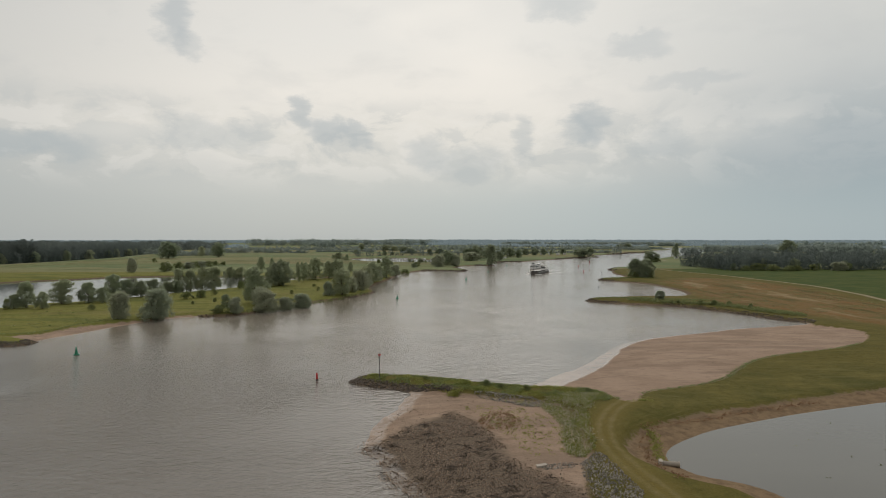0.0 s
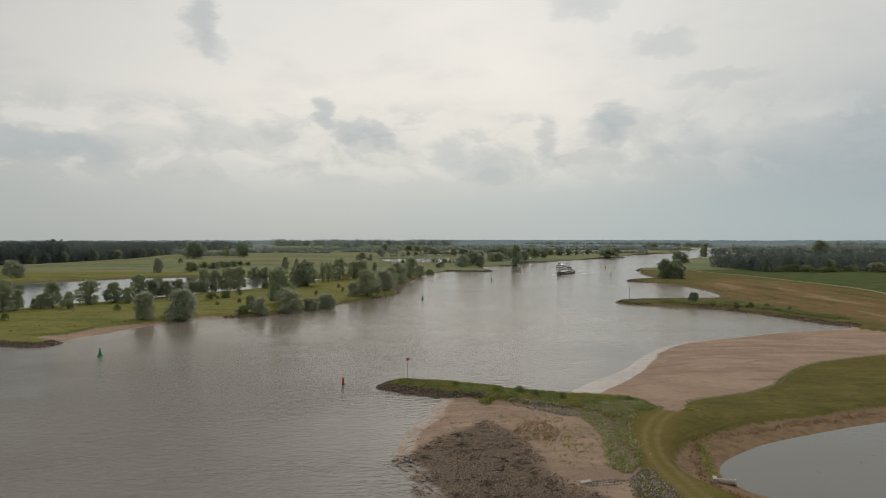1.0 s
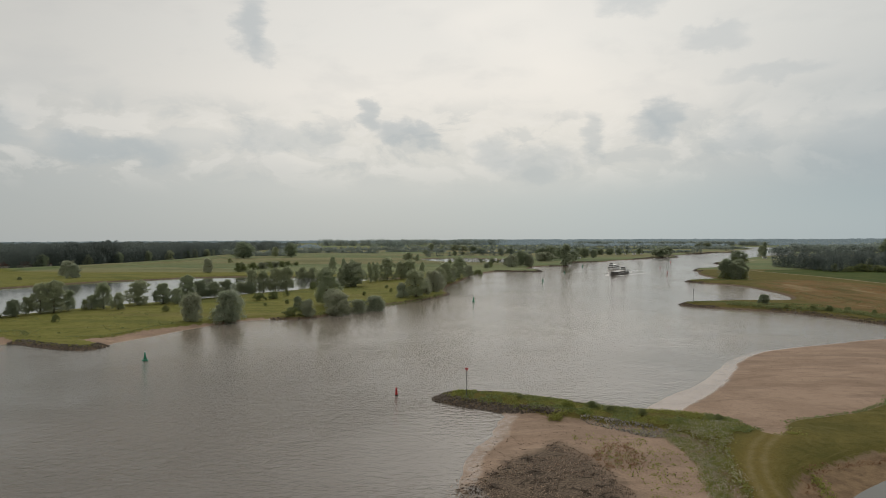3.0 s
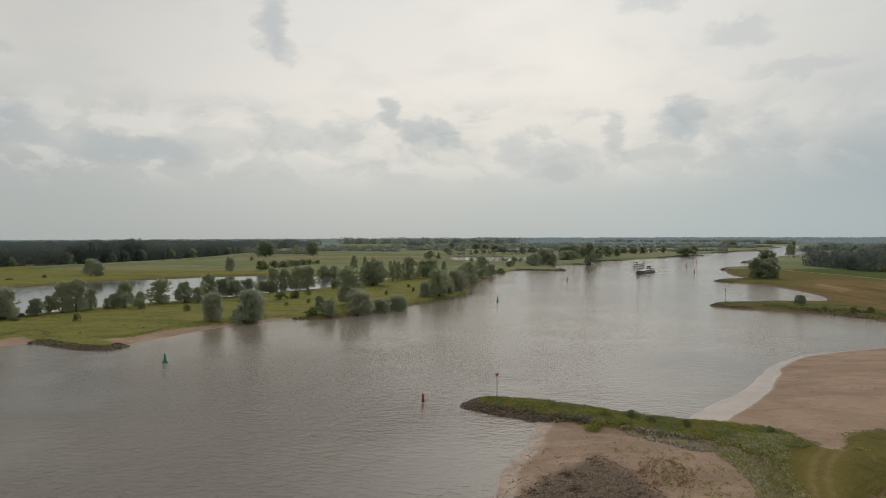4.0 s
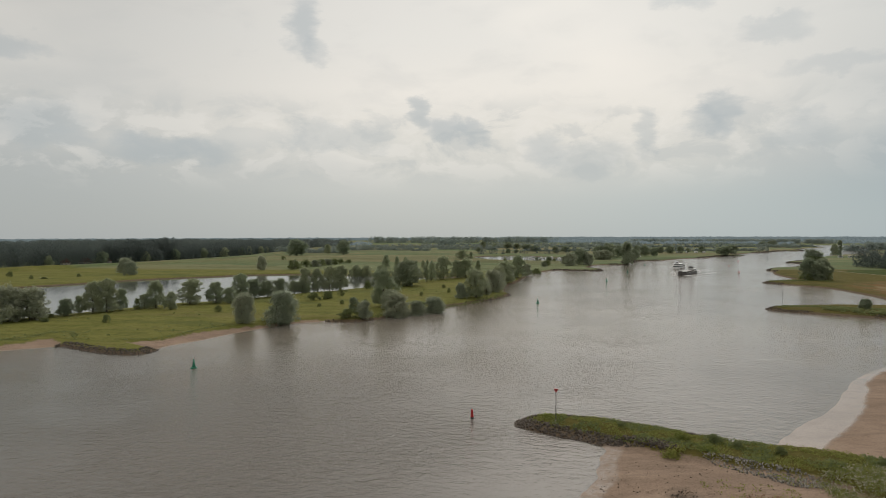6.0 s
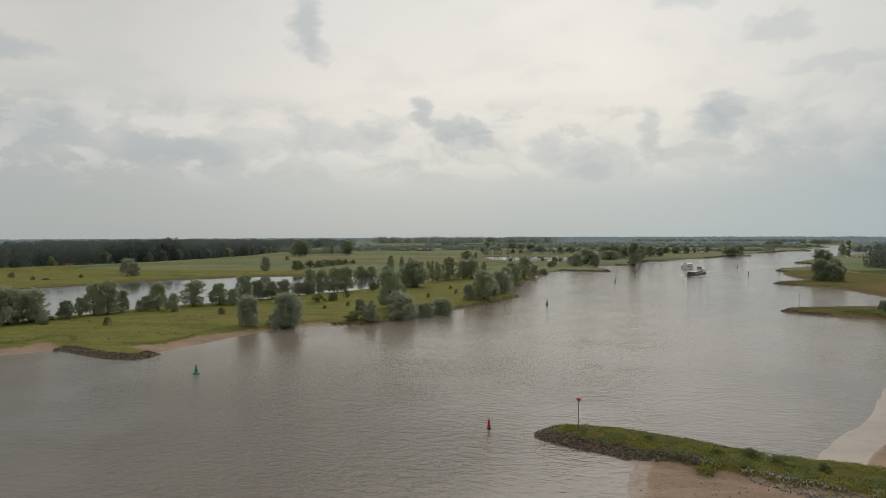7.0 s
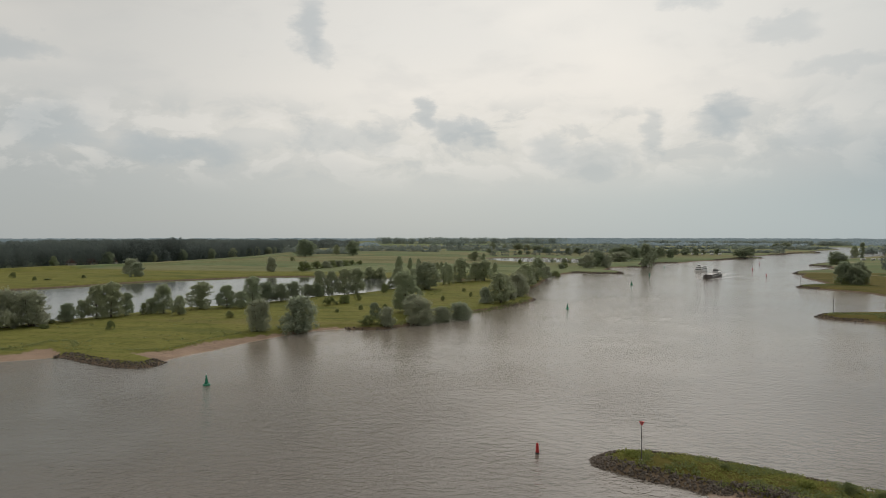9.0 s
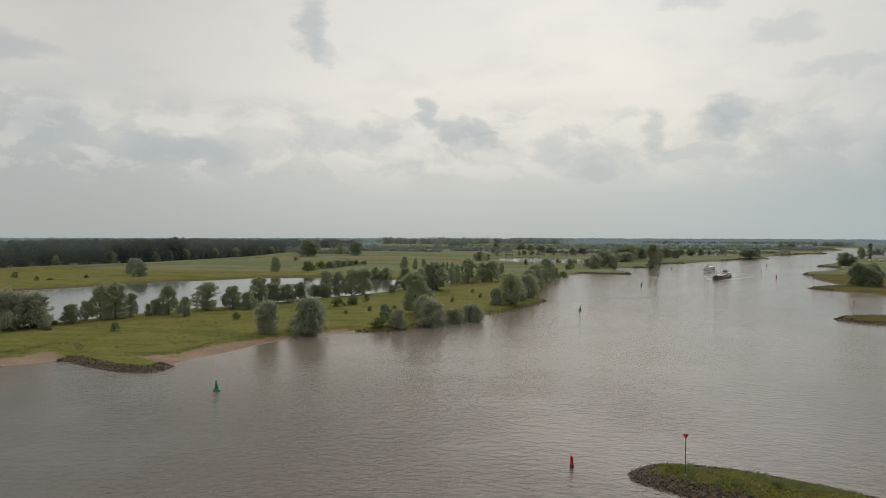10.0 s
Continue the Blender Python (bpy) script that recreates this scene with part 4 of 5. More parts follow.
HARBOUR_TREES = [
    ("oak", 61, 817, 24.8, 14.9), ("willow", -4, 755, 13.6, 13.5), ("oak", 7, 788, 17.2, 16.2), ("willow", 16, 784, 13.6, 12.4), ("willow", -10, 800, 8.6, 8.0),
    ("oak", -31, 729, 5.3, 6.1), ("oak", -43, 885, 4.6, 4.4), ("oak", -28, 866, 5.8, 6.3), ("shrub", -78, 818, 6.0, 5.4), ("shrub", -21, 866, 3.8, 3.6),
    ("willow", 41, 932, 12.5, 23.0), ("oak", 52, 975, 19.0, 20.0), ("oak", 39, 974, 17.2, 14.6), ("oak", 70, 1018, 16.6, 18.4), ("oak", 82, 935, 13.2, 12.4),
    ("oak", 112, 1076, 16.0, 14.4), ("oak", 126, 1077, 12.6, 11.2), ("oak", 118, 1225, 13.0, 14.0), ("oak", 158, 1240, 11.2, 14.0), ("oak", 174, 1230, 11.8, 15.6),
    ("oak", 191, 1232, 11.8, 11.0), ("oak", 212, 1276, 7.8, 6.4), ("oak", 236, 1280, 11.4, 11.2), ("willow", 270, 1270, 10.6, 15.0), ("oak", 282, 1256, 13.6, 19.0),
    ("oak", 141, 1326, 8.8, 13.3), ("oak", -21, 1233, 11.5, 12.3), ("oak", -3, 1276, 11.5, 19.2), ("oak", -62, 1366, 11.4, 18.2), ("oak", -86, 1508, 11.5, 22.6),
    ("ash", -111, 1578, 12.6, 21.0), ("oak", -136, 1629, 15.2, 21.7), ("ash", -167, 1629, 12.5, 12.4), ("oak", -195, 1629, 16.2, 13.8), ("oak", -103, 1204, 8.0, 8.8),
    ("oak", -91, 1234, 6.6, 7.4), ("oak", -165, 1280, 9.4, 7.7), ("oak", 242, 1140, 14.0, 26.0), ("oak", 503, 1855, 13.3, 19.3), ("oak", 526, 1861, 14.9, 24.9),
    ("shrub", -25, 924, 5.1, 7.2), ("shrub", -28, 747, 5.8, 6.9), ("shrub", -40, 921, 5.8, 4.3)]
EXTRA_TREES = [
    ("oak", -163, 403, 7.3, 6.1), ("ash", -165, 413, 15.6, 8.4), ("ash", -159, 416, 14.2, 8.2), ("ash", -152, 418, 14.6, 8.8), ("ash", -147, 424, 14.8, 10.0),
    ("shrub", -133, 432, 4.9, 3.9)]
for rows, where in ((BANK_TREES, "trees on the wooded river bank"), (CHANNEL_TREES, "row of trees along the side channel"), (FAR_SHORE_TREES, "trees in the meadows"),
                    (SHRUBS, "shrubs in the meadows"), (RIGHT_TREES, "trees on the groyne bank"), (HARBOUR_TREES, "trees round the harbour"), (EXTRA_TREES, "trees in the meadows")):
    for kind, x, y, h, w in rows:
        plant(kind, x, y, h, w, where)


# ---- far woods ----
def wood(name, spots, tall, wide, sprays, size, mat, label, seed, spread=(0.72, 1.2), rise=0.56):
    """A wood that nobody could count: many crowns of leaf sprays in one mesh."""
    rng = np.random.RandomState(seed)
    spots = np.array(spots, float)
    n = len(spots)
    hs = tall * rng.uniform(*spread, n)
    hs *= 1.0 - rise * 0.5 + rise * lumps(spots[:, 0], spots[:, 1], tall * 3.5, seed)
    ws = wide * rng.uniform(0.7, 1.25, n)
    gz = survey(spots[:, 0], spots[:, 1])["h"]
    who = np.repeat(np.arange(n), sprays)
    k = len(who)
    u, a = rng.uniform(0, 1, k) ** 0.85, rng.uniform(0, math.tau, k)
    girth = np.sqrt(np.maximum(0.04, 1 - ((u - 0.38) / 0.64) ** 2))
    girth *= 0.88 + 0.16 * np.sin(2 * a + who * 1.3 + u * 4) + 0.10 * np.sin(5 * a + who * 2.1 - u * 7)
    f = girth * rng.uniform(0.45, 1.0, k) ** 0.5 * ws[who] * 0.5
    v = np.stack([np.cos(a), np.sin(a), u * 1.6 - 0.3], 1)
    pos = np.stack([spots[who, 0] + v[:, 0] * f, spots[who, 1] + v[:, 1] * f, gz[who] + 0.3 + hs[who] * u * 0.97], 1)
    co, faces = leaf_quads(rng, pos, size, v + np.array([0, 0, 0.4]))
    ob = new(name, mesh_of(name, co, faces, mat))
    return tagged(ob, label, "woods", kind="stuff")


def strew(polygon, count, seed):
    rng = np.random.RandomState(seed)
    pts = np.array(polygon, float)
    lo, hi = pts.min(0), pts.max(0)
    out = np.empty((0, 2))
    while len(out) < count:
        q = rng.uniform(lo, hi, (count * 3, 2))
        out = np.vstack([out, q[inside_by(q[:, 0], q[:, 1], polygon) > 0]])
    return out[:count]


RIGHT_WOOD = [(282, 770), (292, 728), (292, 668), (330, 682), (352, 672), (387, 684), (410, 672), (470, 684), (640, 690), (760, 900), (520, 960), (330, 850)]
LEFT_WOOD = [(-565, 480), (-556, 575), (-542, 640), (-518, 697), (-503, 755), (-494, 865), (-500, 990), (-540, 1195), (-760, 1260), (-820, 900), (-820, 480)]


def row(line, gap, jitter, seed):
    """Places along a line, about a gap apart."""
    rng = np.random.RandomState(seed)
    out = []
    for (ax, ay), (bx, by) in zip(line, line[1:]):
        n = max(1, int(math.hypot(bx - ax, by - ay) / gap))
        for k in range(n):
            out.append((ax + (bx - ax) * k / n + rng.uniform(-jitter, jitter), ay + (by - ay) * k / n + rng.uniform(-jitter, jitter)))
    return out


def belt(distance, share, patch, gap, seed):
    """Places of hedges and copses across the plain at about that distance, with gaps between."""
    rng = np.random.RandomState(seed)
    out = []
    a = -58.0
    while a < 50:
        run = patch * rng.uniform(0.4, 1.6)
        if rng.rand() < share:
            d = distance * rng.uniform(0.93, 1.07)
            tilt = rng.uniform(-0.5, 0.5)
            for k in np.arange(0, run, math.degrees(gap / d)):
                dd = d * (1 + tilt * math.radians(k)) + rng.uniform(-gap, gap)
                out.append((-15 + dd * math.sin(math.radians(a + k)), 30 + dd * math.cos(math.radians(a + k))))
        a += run
    pts = np.array(out)
    return pts[survey(pts[:, 0], pts[:, 1])["shore"] > 6]


wood("woods", np.vstack([strew(RIGHT_WOOD, 260, 1), row(RIGHT_WOOD[:8], 6, 3, 3)]), 14.5, 15, 420, 0.62, M_WOOD, "dark green wood beyond the mown meadow", 11, (0.7, 1.25), 0.7)
wood("woods", np.vstack([strew(LEFT_WOOD, 420, 2), row(LEFT_WOOD[:8], 8, 4, 4), row([(x - 12, y) for x, y in LEFT_WOOD[:8]], 8, 5, 5), row([(x - 26, y) for x, y in LEFT_WOOD[:8]], 8, 5, 6)]), 21, 15, 400, 0.70, M_WOOD,
     "dense dark green wood along the grassy dike", 12, (0.8, 1.15), 0.5)
TALL_STAND = [(-522, 706), (-508, 752), (-500, 830), (-516, 838), (-534, 760), (-540, 716)]
wood("woods", strew(TALL_STAND, 70, 7), 27, 12, 420, 0.70, M_WOOD, "stand of taller straight trees in the wood", 14, (0.9, 1.1), 0.2)
edge_rng = random.Random(17)
for line, every, low, high, shift in ((LEFT_WOOD[:8], 46, 11, 16, 4), (RIGHT_WOOD[1:8], 34, 7, 12, 2)):
    for ex, ey in row(line, every, 5, 19 + every):
        tall = edge_rng.uniform(low, high)
        plant(edge_rng.choice(("oak", "oak", "ash")), ex + shift, max(ey, 481), tall, tall * edge_rng.uniform(0.6, 0.9), "trees at the edge of the woods")
for ex, ey, tall, w in ((318, 664, 7, 14), (330, 660, 6, 15), (345, 656, 5, 12), (356, 660, 5, 11), (374, 664, 6, 10), (398, 660, 9, 15), (408, 664, 7, 12), (303, 658, 5, 9)):
    plant("shrub" if tall < 9 else "willow", ex, ey, tall, w, "bushes in front of the woods")
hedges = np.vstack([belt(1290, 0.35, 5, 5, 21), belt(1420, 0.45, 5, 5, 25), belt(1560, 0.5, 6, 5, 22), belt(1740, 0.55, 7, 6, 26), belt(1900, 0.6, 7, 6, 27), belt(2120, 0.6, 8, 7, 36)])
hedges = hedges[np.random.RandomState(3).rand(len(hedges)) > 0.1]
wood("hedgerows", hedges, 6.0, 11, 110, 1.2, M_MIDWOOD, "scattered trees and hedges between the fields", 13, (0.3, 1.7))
# the wooded land behind the dike, and a long wood across the fields
BACK_WOOD = [(-760, 1330), (-560, 1260), (-560, 1500), (-640, 2100), (-900, 2500), (-1900, 2400), (-1500, 1500), (-1000, 1150)]
wood("woods", strew(BACK_WOOD, 620, 8), 19, 34, 130, 1.7, M_WOOD, "woods beyond the dike, bluish with painted haze", 15, (0.85, 1.15), 0.3)
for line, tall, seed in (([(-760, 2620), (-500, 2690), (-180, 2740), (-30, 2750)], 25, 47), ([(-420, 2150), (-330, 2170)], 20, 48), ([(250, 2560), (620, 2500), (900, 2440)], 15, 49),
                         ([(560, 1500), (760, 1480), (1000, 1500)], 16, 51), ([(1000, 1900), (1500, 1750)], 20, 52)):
    wood("woods", np.array(row(line, 9, 14, seed) + row(line, 9, 26, seed + 30)), tall, 26, 90, 2.0, M_MIDWOOD, "long wood across the fields, bluish with painted haze", seed, (0.85, 1.1), 0.25)
# backdrop belts whose faint glow takes the place of hazy air
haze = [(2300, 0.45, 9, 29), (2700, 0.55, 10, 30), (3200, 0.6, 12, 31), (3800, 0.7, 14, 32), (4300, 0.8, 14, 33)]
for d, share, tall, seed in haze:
    ob = wood("backdrop", belt(d, share, 9, 11, seed), tall, 32, 60, 3.0, M_FARWOOD, "distant woods along the horizon, glowing for haze", seed, (0.75, 1.2), 0.4)
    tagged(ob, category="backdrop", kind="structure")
ob = wood("backdrop", belt(4700, 1.0, 60, 11, 40), 15, 60, 70, 4.0, M_FARWOOD, "distant woods along the horizon, glowing for haze", 41, (0.85, 1.1), 0.25)
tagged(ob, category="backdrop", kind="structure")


harbour_row = np.array(row([(-150, 1150), (-60, 1175), (40, 1165), (120, 1185)], 11, 5, 45))
wood("harbour_hedge", harbour_row, 9, 11, 110, 0.8, M_WOOD, "hedge and small trees behind the harbour basin", 46)


# ---- stones ----
def rock_shape(seed):
    """A broken block of stone about one across."""
    rng = random.Random(seed)
    bm = bmesh.new()
    bmesh.ops.create_icosphere(bm, subdivisions=1, radius=0.5)
    for v in bm.verts:
        v.co *= rng.uniform(0.72, 1.2)
    co = np.array([v.co for v in bm.verts])
    faces = np.array([[v.index for v in f.verts] for f in bm.faces])
    bm.free()
    return co, faces


ROCKS = [rock_shape(s) for s in range(6)]


def rubble(spots, low, high, seed, sink=0.2):
    """Blocks strewn over the land, joined."""
    rng = np.random.RandomState(seed)
    gz = survey(spots[:, 0], spots[:, 1])["h"]
    cos, faces, base = [], [], 0
    for (x, y), z in zip(spots, gz):
        co, f = ROCKS[rng.randint(6)]
        s = rng.uniform(low, high)
        a, b = rng.uniform(0, math.tau, 2)
        turn = np.array(Euler((b, a, b * 2)).to_matrix())
        cos.append((co * s * np.array([1, rng.uniform(0.7, 1), rng.uniform(0.5, 0.8)])) @ turn.T + (x, y, z + s * (0.5 - sink) * 0.6))
        faces.append(f + base)
        base += len(co)
    return np.vstack(cos), np.vstack(faces)


def near_shore(x0, x1, y0, y1, lo, hi, count, seed, reach=None):
    """Places within a band along the water's edge."""
    rng = np.random.RandomState(seed)
    q = np.stack([rng.uniform(x0, x1, count), rng.uniform(y0, y1, count)], 1)
    s = survey(q[:, 0], q[:, 1])
    ok = (s["shore"] > lo) & (s["shore"] < hi) & (s["sand"] < 0.8)
    if reach is not None:
        spine = np.full(len(q), 1e9)
        for g in GROYNE_LINES:
            spine = np.minimum(spine, line_distance(q[:, 0], q[:, 1], rounded(g, False), False))
        ok &= spine < reach
    return q[ok]


def groyne(spots, low, high, mat, label, singles, seed, x, y):
    t = thing("groyne", pose(x, y, 0), label, "groyne", "stone groynes along the river")
    if singles:
        shapes = [mesh_of("stone", co, f, mat) for co, f in ROCKS]
        rng = random.Random(seed)
        gz = survey(spots[:singles, 0], spots[:singles, 1])["h"]
        for (sx, sy), z in zip(spots[:singles], gz):
            s = rng.uniform(low, high) * 1.1
            ob = new("stone", shapes[rng.randrange(6)])
            ob.parent = t
            ob.matrix_basis = pose(sx - x, sy - y, z + s * 0.16, rng.uniform(0, 360), rng.uniform(0, 360), rng.uniform(0, 360)) @ Matrix.Diagonal((s, s * rng.uniform(0.7, 1), s * rng.uniform(0.55, 0.85), 1))
    co, f = rubble(spots[singles:], low, high, seed)
    ob = hang("stone_fill", mesh_of("stone_fill", co - np.array([x, y, 0]), f, mat), t)
    tagged(ob, kind="stuff")
    return t


tip = near_shore(-28, 8, 149, 171, -0.9, 2.7, 7500, 51, 10)
toe = strew([(-9.5, 151), (-8.5, 153.6), (-3, 151.6), (1.5, 148.6), (2.5, 146.4), (0, 146.6), (-5, 149.8)], 420, 50)
tip = np.vstack([tip, toe])
tip = tip[np.argsort(tip[:, 0])]
groyne(tip, 0.30, 0.62, M_RIPRAP, "dark basalt block groyne with a weedy green crest", 280, 61, -10, 158)
groyne(near_shore(-180, -134, 206, 236, -0.8, 3.2, 6500, 52, 11), 0.32, 0.62, M_RIPRAP, "short dark stone groyne beside a sandy cove", 0, 62, -150, 218)
groyne(near_shore(74, 150, 335, 392, -1.0, 2.6, 9000, 53, 14), 0.45, 0.85, M_RIPRAP, "long low stone groyne with grass on top", 0, 63, 100, 365)
groyne(near_shore(124, 180, 520, 582, -1.0, 2.6, 6000, 54, 16), 0.5, 0.95, M_RIPRAP, "long low stone groyne below the willows", 0, 64, 150, 545)
groyne(near_shore(176, 262, 690, 830, -1.0, 3.0, 8000, 55, 22), 0.6, 1.1, M_RIPRAP, "distant low stone groyne", 0, 65, 200, 740)
groyne(near_shore(-40, 30, 680, 745, -1.0, 3.0, 6000, 56, 26), 0.6, 1.1, M_RIPRAP, "distant low stone groyne by the harbour trees", 0, 66, 5, 695)


groyne(near_shore(180, 300, 1040, 1245, -1.5, 5.0, 9000, 84), 0.8, 1.5, M_RIPRAP, "far low stone groyne beside the camping field", 0, 85, 250, 1170)
groyne(near_shore(330, 500, 1320, 1640, -2.0, 6.0, 12000, 86), 1.0, 1.9, M_RIPRAP, "far low stone groyne at the river's bend", 0, 87, 420, 1470)
groyne(near_shore(40, 130, 805, 945, -1.5, 4.0, 9000, 88), 0.7, 1.3, M_RIPRAP, "far low stone groyne under a tall tree", 0, 89, 65, 860)
groyne(near_shore(236, 300, 850, 960, -1.5, 4.0, 7000, 90), 0.7, 1.3, M_RIPRAP, "far low stone groyne below a round tree", 0, 91, 255, 890)


def stones(name, spots, low, high, mat, label, seed, sink=0.2):
    co, f = rubble(spots, low, high, seed, sink)
    return tagged(new(name, mesh_of(name, co, f, mat)), label, "stones", kind="stuff")


stones("bank_rubble", near_shore(112, 152, 266, 345, -0.8, 3.6, 5200, 57), 0.35, 0.8, M_RIPRAP, "loose dark rubble along the eroded bank", 67)
stones("bank_rubble", near_shore(-128, -40, 282, 425, -0.6, 1.6, 9000, 58), 0.35, 0.75, M_RIPRAP, "loose dark rubble below the willows", 68)
PALE_TOE = [(4, 144.5), (7, 141), (11, 137.5), (15, 134), (19.5, 135), (19, 138.5), (12, 142), (6.5, 145)]
PALE_SLOPE = [(24, 84), (23.2, 92), (22.6, 99), (21.5, 103), (19.5, 103), (18, 97), (17.5, 90), (18, 82)]
PALE_LINE = [(12.5, 100), (15, 101), (19, 102), (19.5, 100), (15, 98.4), (12.5, 98.2)]
stones("pale_rubble", strew(PALE_TOE, 760, 70), 0.17, 0.42, M_PALESTONE, "pale grey broken stones along the groyne's foot", 69, 0.05)
stones("pale_rubble", np.vstack([strew(PALE_SLOPE, 1250, 72), strew(PALE_LINE, 160, 73)]), 0.14, 0.36, M_PALESTONE, "pale grey broken stones at the foot of the grass", 74)
shingle_spots = strew([(-18, 108), (-11, 117), (-9, 122), (-3, 128), (0, 133), (2.5, 127), (6, 119), (8, 111), (9, 104), (10, 100), (15, 95), (18, 90), (18, 83), (-8, 83), (-12, 92), (-16, 103)], 9500, 75)
apron = shingle_spots[::6] + np.random.RandomState(83).normal(0, 1.6, (len(shingle_spots[::6]), 2))
shingle_spots = np.vstack([shingle_spots, apron])
shingle_spots = shingle_spots[lumps(shingle_spots[:, 0], shingle_spots[:, 1], 3.0, 4) > 0.28]
stones("shingle", shingle_spots, 0.09, 0.28, M_SHELL, "dark shingle and shell bank on the sand", 76)
stray = np.vstack([strew([(-14, 120), (-9, 146), (14, 138), (18, 112), (9, 112), (2, 132)], 240, 77), strew([(40, 165), (60, 210), (110, 250), (140, 235), (80, 180)], 190, 78)])
stones("stray_pebbles", stray, 0.10, 0.28, M_SHELL, "scattered dark pebbles and driftwood bits on the sand", 79)
edge_q = strew([(-19, 96), (-17, 112), (-12, 124), (-9, 118), (-12, 108), (-9, 94), (-6, 84), (-12, 84)], 420, 81)
stones("shore_pebbles", edge_q, 0.12, 0.36, M_SHELL, "wet stones in the shallow water's edge", 82)


# ---- weeds ----
def weeds(name, spots, tall, sprays, size, mat, label, seed, spread=0.35):
    """Low herbs and tufts, leaf spray by leaf spray."""
    rng = np.random.RandomState(seed)
    gz = np.maximum(survey(spots[:, 0], spots[:, 1])["h"], 0.0)
    who = np.repeat(np.arange(len(spots)), sprays)
    hs = tall * rng.uniform(0.4, 1.3, len(spots))
    n = len(who)
    pos = np.stack([spots[who, 0] + rng.normal(0, spread, n), spots[who, 1] + rng.normal(0, spread, n), gz[who] + hs[who] * rng.uniform(0.05, 1.0, n)], 1)
    co, f = leaf_quads(rng, pos, size, np.tile(np.array([[0, 0, 0.55]]), (n, 1)) + rng.normal(0, 0.5, (n, 3)))
    return tagged(new(name, mesh_of(name, co, f, mat)), label, "weeds", kind="stuff")


def grassy(x0, x1, y0, y1, count, seed, spine_most, shore_least, sand_most=-0.4):
    rng = np.random.RandomState(seed)
    q = np.stack([rng.uniform(x0, x1, count), rng.uniform(y0, y1, count)], 1)
    s = survey(q[:, 0], q[:, 1])
    d = line_distance(q[:, 0], q[:, 1], rounded(GROYNE_LINES[0], False), False)
    return q[(d < spine_most) & (s["shore"] > shore_least) & (s["sand"] < sand_most)]


crest = grassy(-24, 40, 132, 170, 9000, 91, 5.5, 2.2)
crest = crest[lumps(crest[:, 0], crest[:, 1], 2.5, 3) > 0.3]
weeds("crest_weeds", crest, 0.36, 9, 0.12, M_WEED, "lush green weeds on the groyne's crest", 92)
low = crest[lumps(crest[:, 0], crest[:, 1], 4.0, 6) > 0.52]
weeds("crest_herbs", low, 0.42, 8, 0.16, M_SHRUB, "darker taller herbs on the groyne crest", 120)
STRIP = [(32, 139), (26.5, 129), (23.5, 117), (22.8, 105), (17.5, 104), (18, 113), (20, 124), (17, 136), (24, 142)]
weeds("strip_weeds", strew(STRIP, 1100, 93), 0.4, 9, 0.13, M_WEED, "green weeds between sand and track", 94)
weeds("pale_weeds", strew(STRIP, 1000, 95), 0.5, 8, 0.10, M_PALE, "pale flowering weeds between sand and track", 96)
weeds("pale_weeds", strew(PALE_TOE, 45, 97), 0.45, 8, 0.14, M_WEED, "green weeds among the pale stones", 98)
RUST = [(4, 124), (8, 131), (12, 128), (12.5, 119), (8, 118), (5, 118)]
weeds("dock_stalks", strew(RUST, 60, 98), 0.6, 8, 0.09, M_SHRUB, "green dock leaves on the sand", 115, 0.2)
weeds("dock_stalks", strew(RUST, 130, 99), 0.75, 9, 0.12, M_RUST, "rust-brown dock stalks on the sand", 100, 0.22)
weeds("sand_weeds", strew([(2, 136), (16, 134), (19, 118), (17, 104), (11, 104), (9, 116), (4, 128)], 170, 101), 0.4, 8, 0.13, M_WEED, "sparse weeds on the sand", 102, 0.3)
RIDGE = [(42, 145.5), (51, 149.5), (59, 153.5), (67, 160.5), (70, 164.5), (78, 175.5), (85, 183.5), (95, 190.5), (107, 196.5), (118, 201.5), (132, 211.5)]
weeds("ridge_weeds", np.array(row(RIDGE, 0.32, 0.9, 103)), 0.45, 9, 0.17, M_SHRUB, "ragged weeds along the beach's upper edge", 104)
weeds("cove_scrub", np.array(row([(-244, 192), (-194, 223.5), (-189, 231), (-190, 240), (-184, 243), (-174, 234)], 0.4, 1.2, 125)), 0.5, 9, 0.2, M_SHRUB, "dark scrub on the cove's eroded edge", 126, 0.4)
weeds("cove_scrub", np.array(row([(-158, 231), (-147, 233), (-144, 240), (-143, 258), (-139, 268)], 0.6, 0.9, 127)), 0.3, 8, 0.18, M_SHRUB, "dark scrub on the cove's eroded edge", 128, 0.3)
clump = np.random.RandomState(129)
for cx, cy, cr, tall in ((0.8, 145.6, 1.3, 0.9), (3.0, 151.6, 1.0, 1.0), (6.0, 146.2, 0.8, 0.5), (-18, 162.3, 1.2, 0.5)):
    weeds("weed_clump", np.stack([clump.normal(cx, cr * 0.7, 60), clump.normal(cy, cr * 0.5, 60)], 1), tall, 12, 0.15, M_WEED, "tall bright green weed clump on the groyne", 130)
LIP = [(76, 139.5), (66, 134.5), (57, 130.5), (47, 125.5), (40, 122.5), (35, 119.5), (32.5, 114), (30.5, 108), (30, 103), (31, 97), (30.5, 90)]
weeds("lip_weeds", np.array(row(LIP, 0.5, 0.8, 105)), 0.35, 8, 0.15, M_RUST, "dry tufts on the pond's eroded lip", 106)
weeds("lip_weeds", np.array(row([(34.5, 118), (34, 112), (32.6, 107), (32, 103)], 0.25, 0.8, 107)), 0.5, 10, 0.16, M_WEED, "green herbs on the pond's rim", 108)
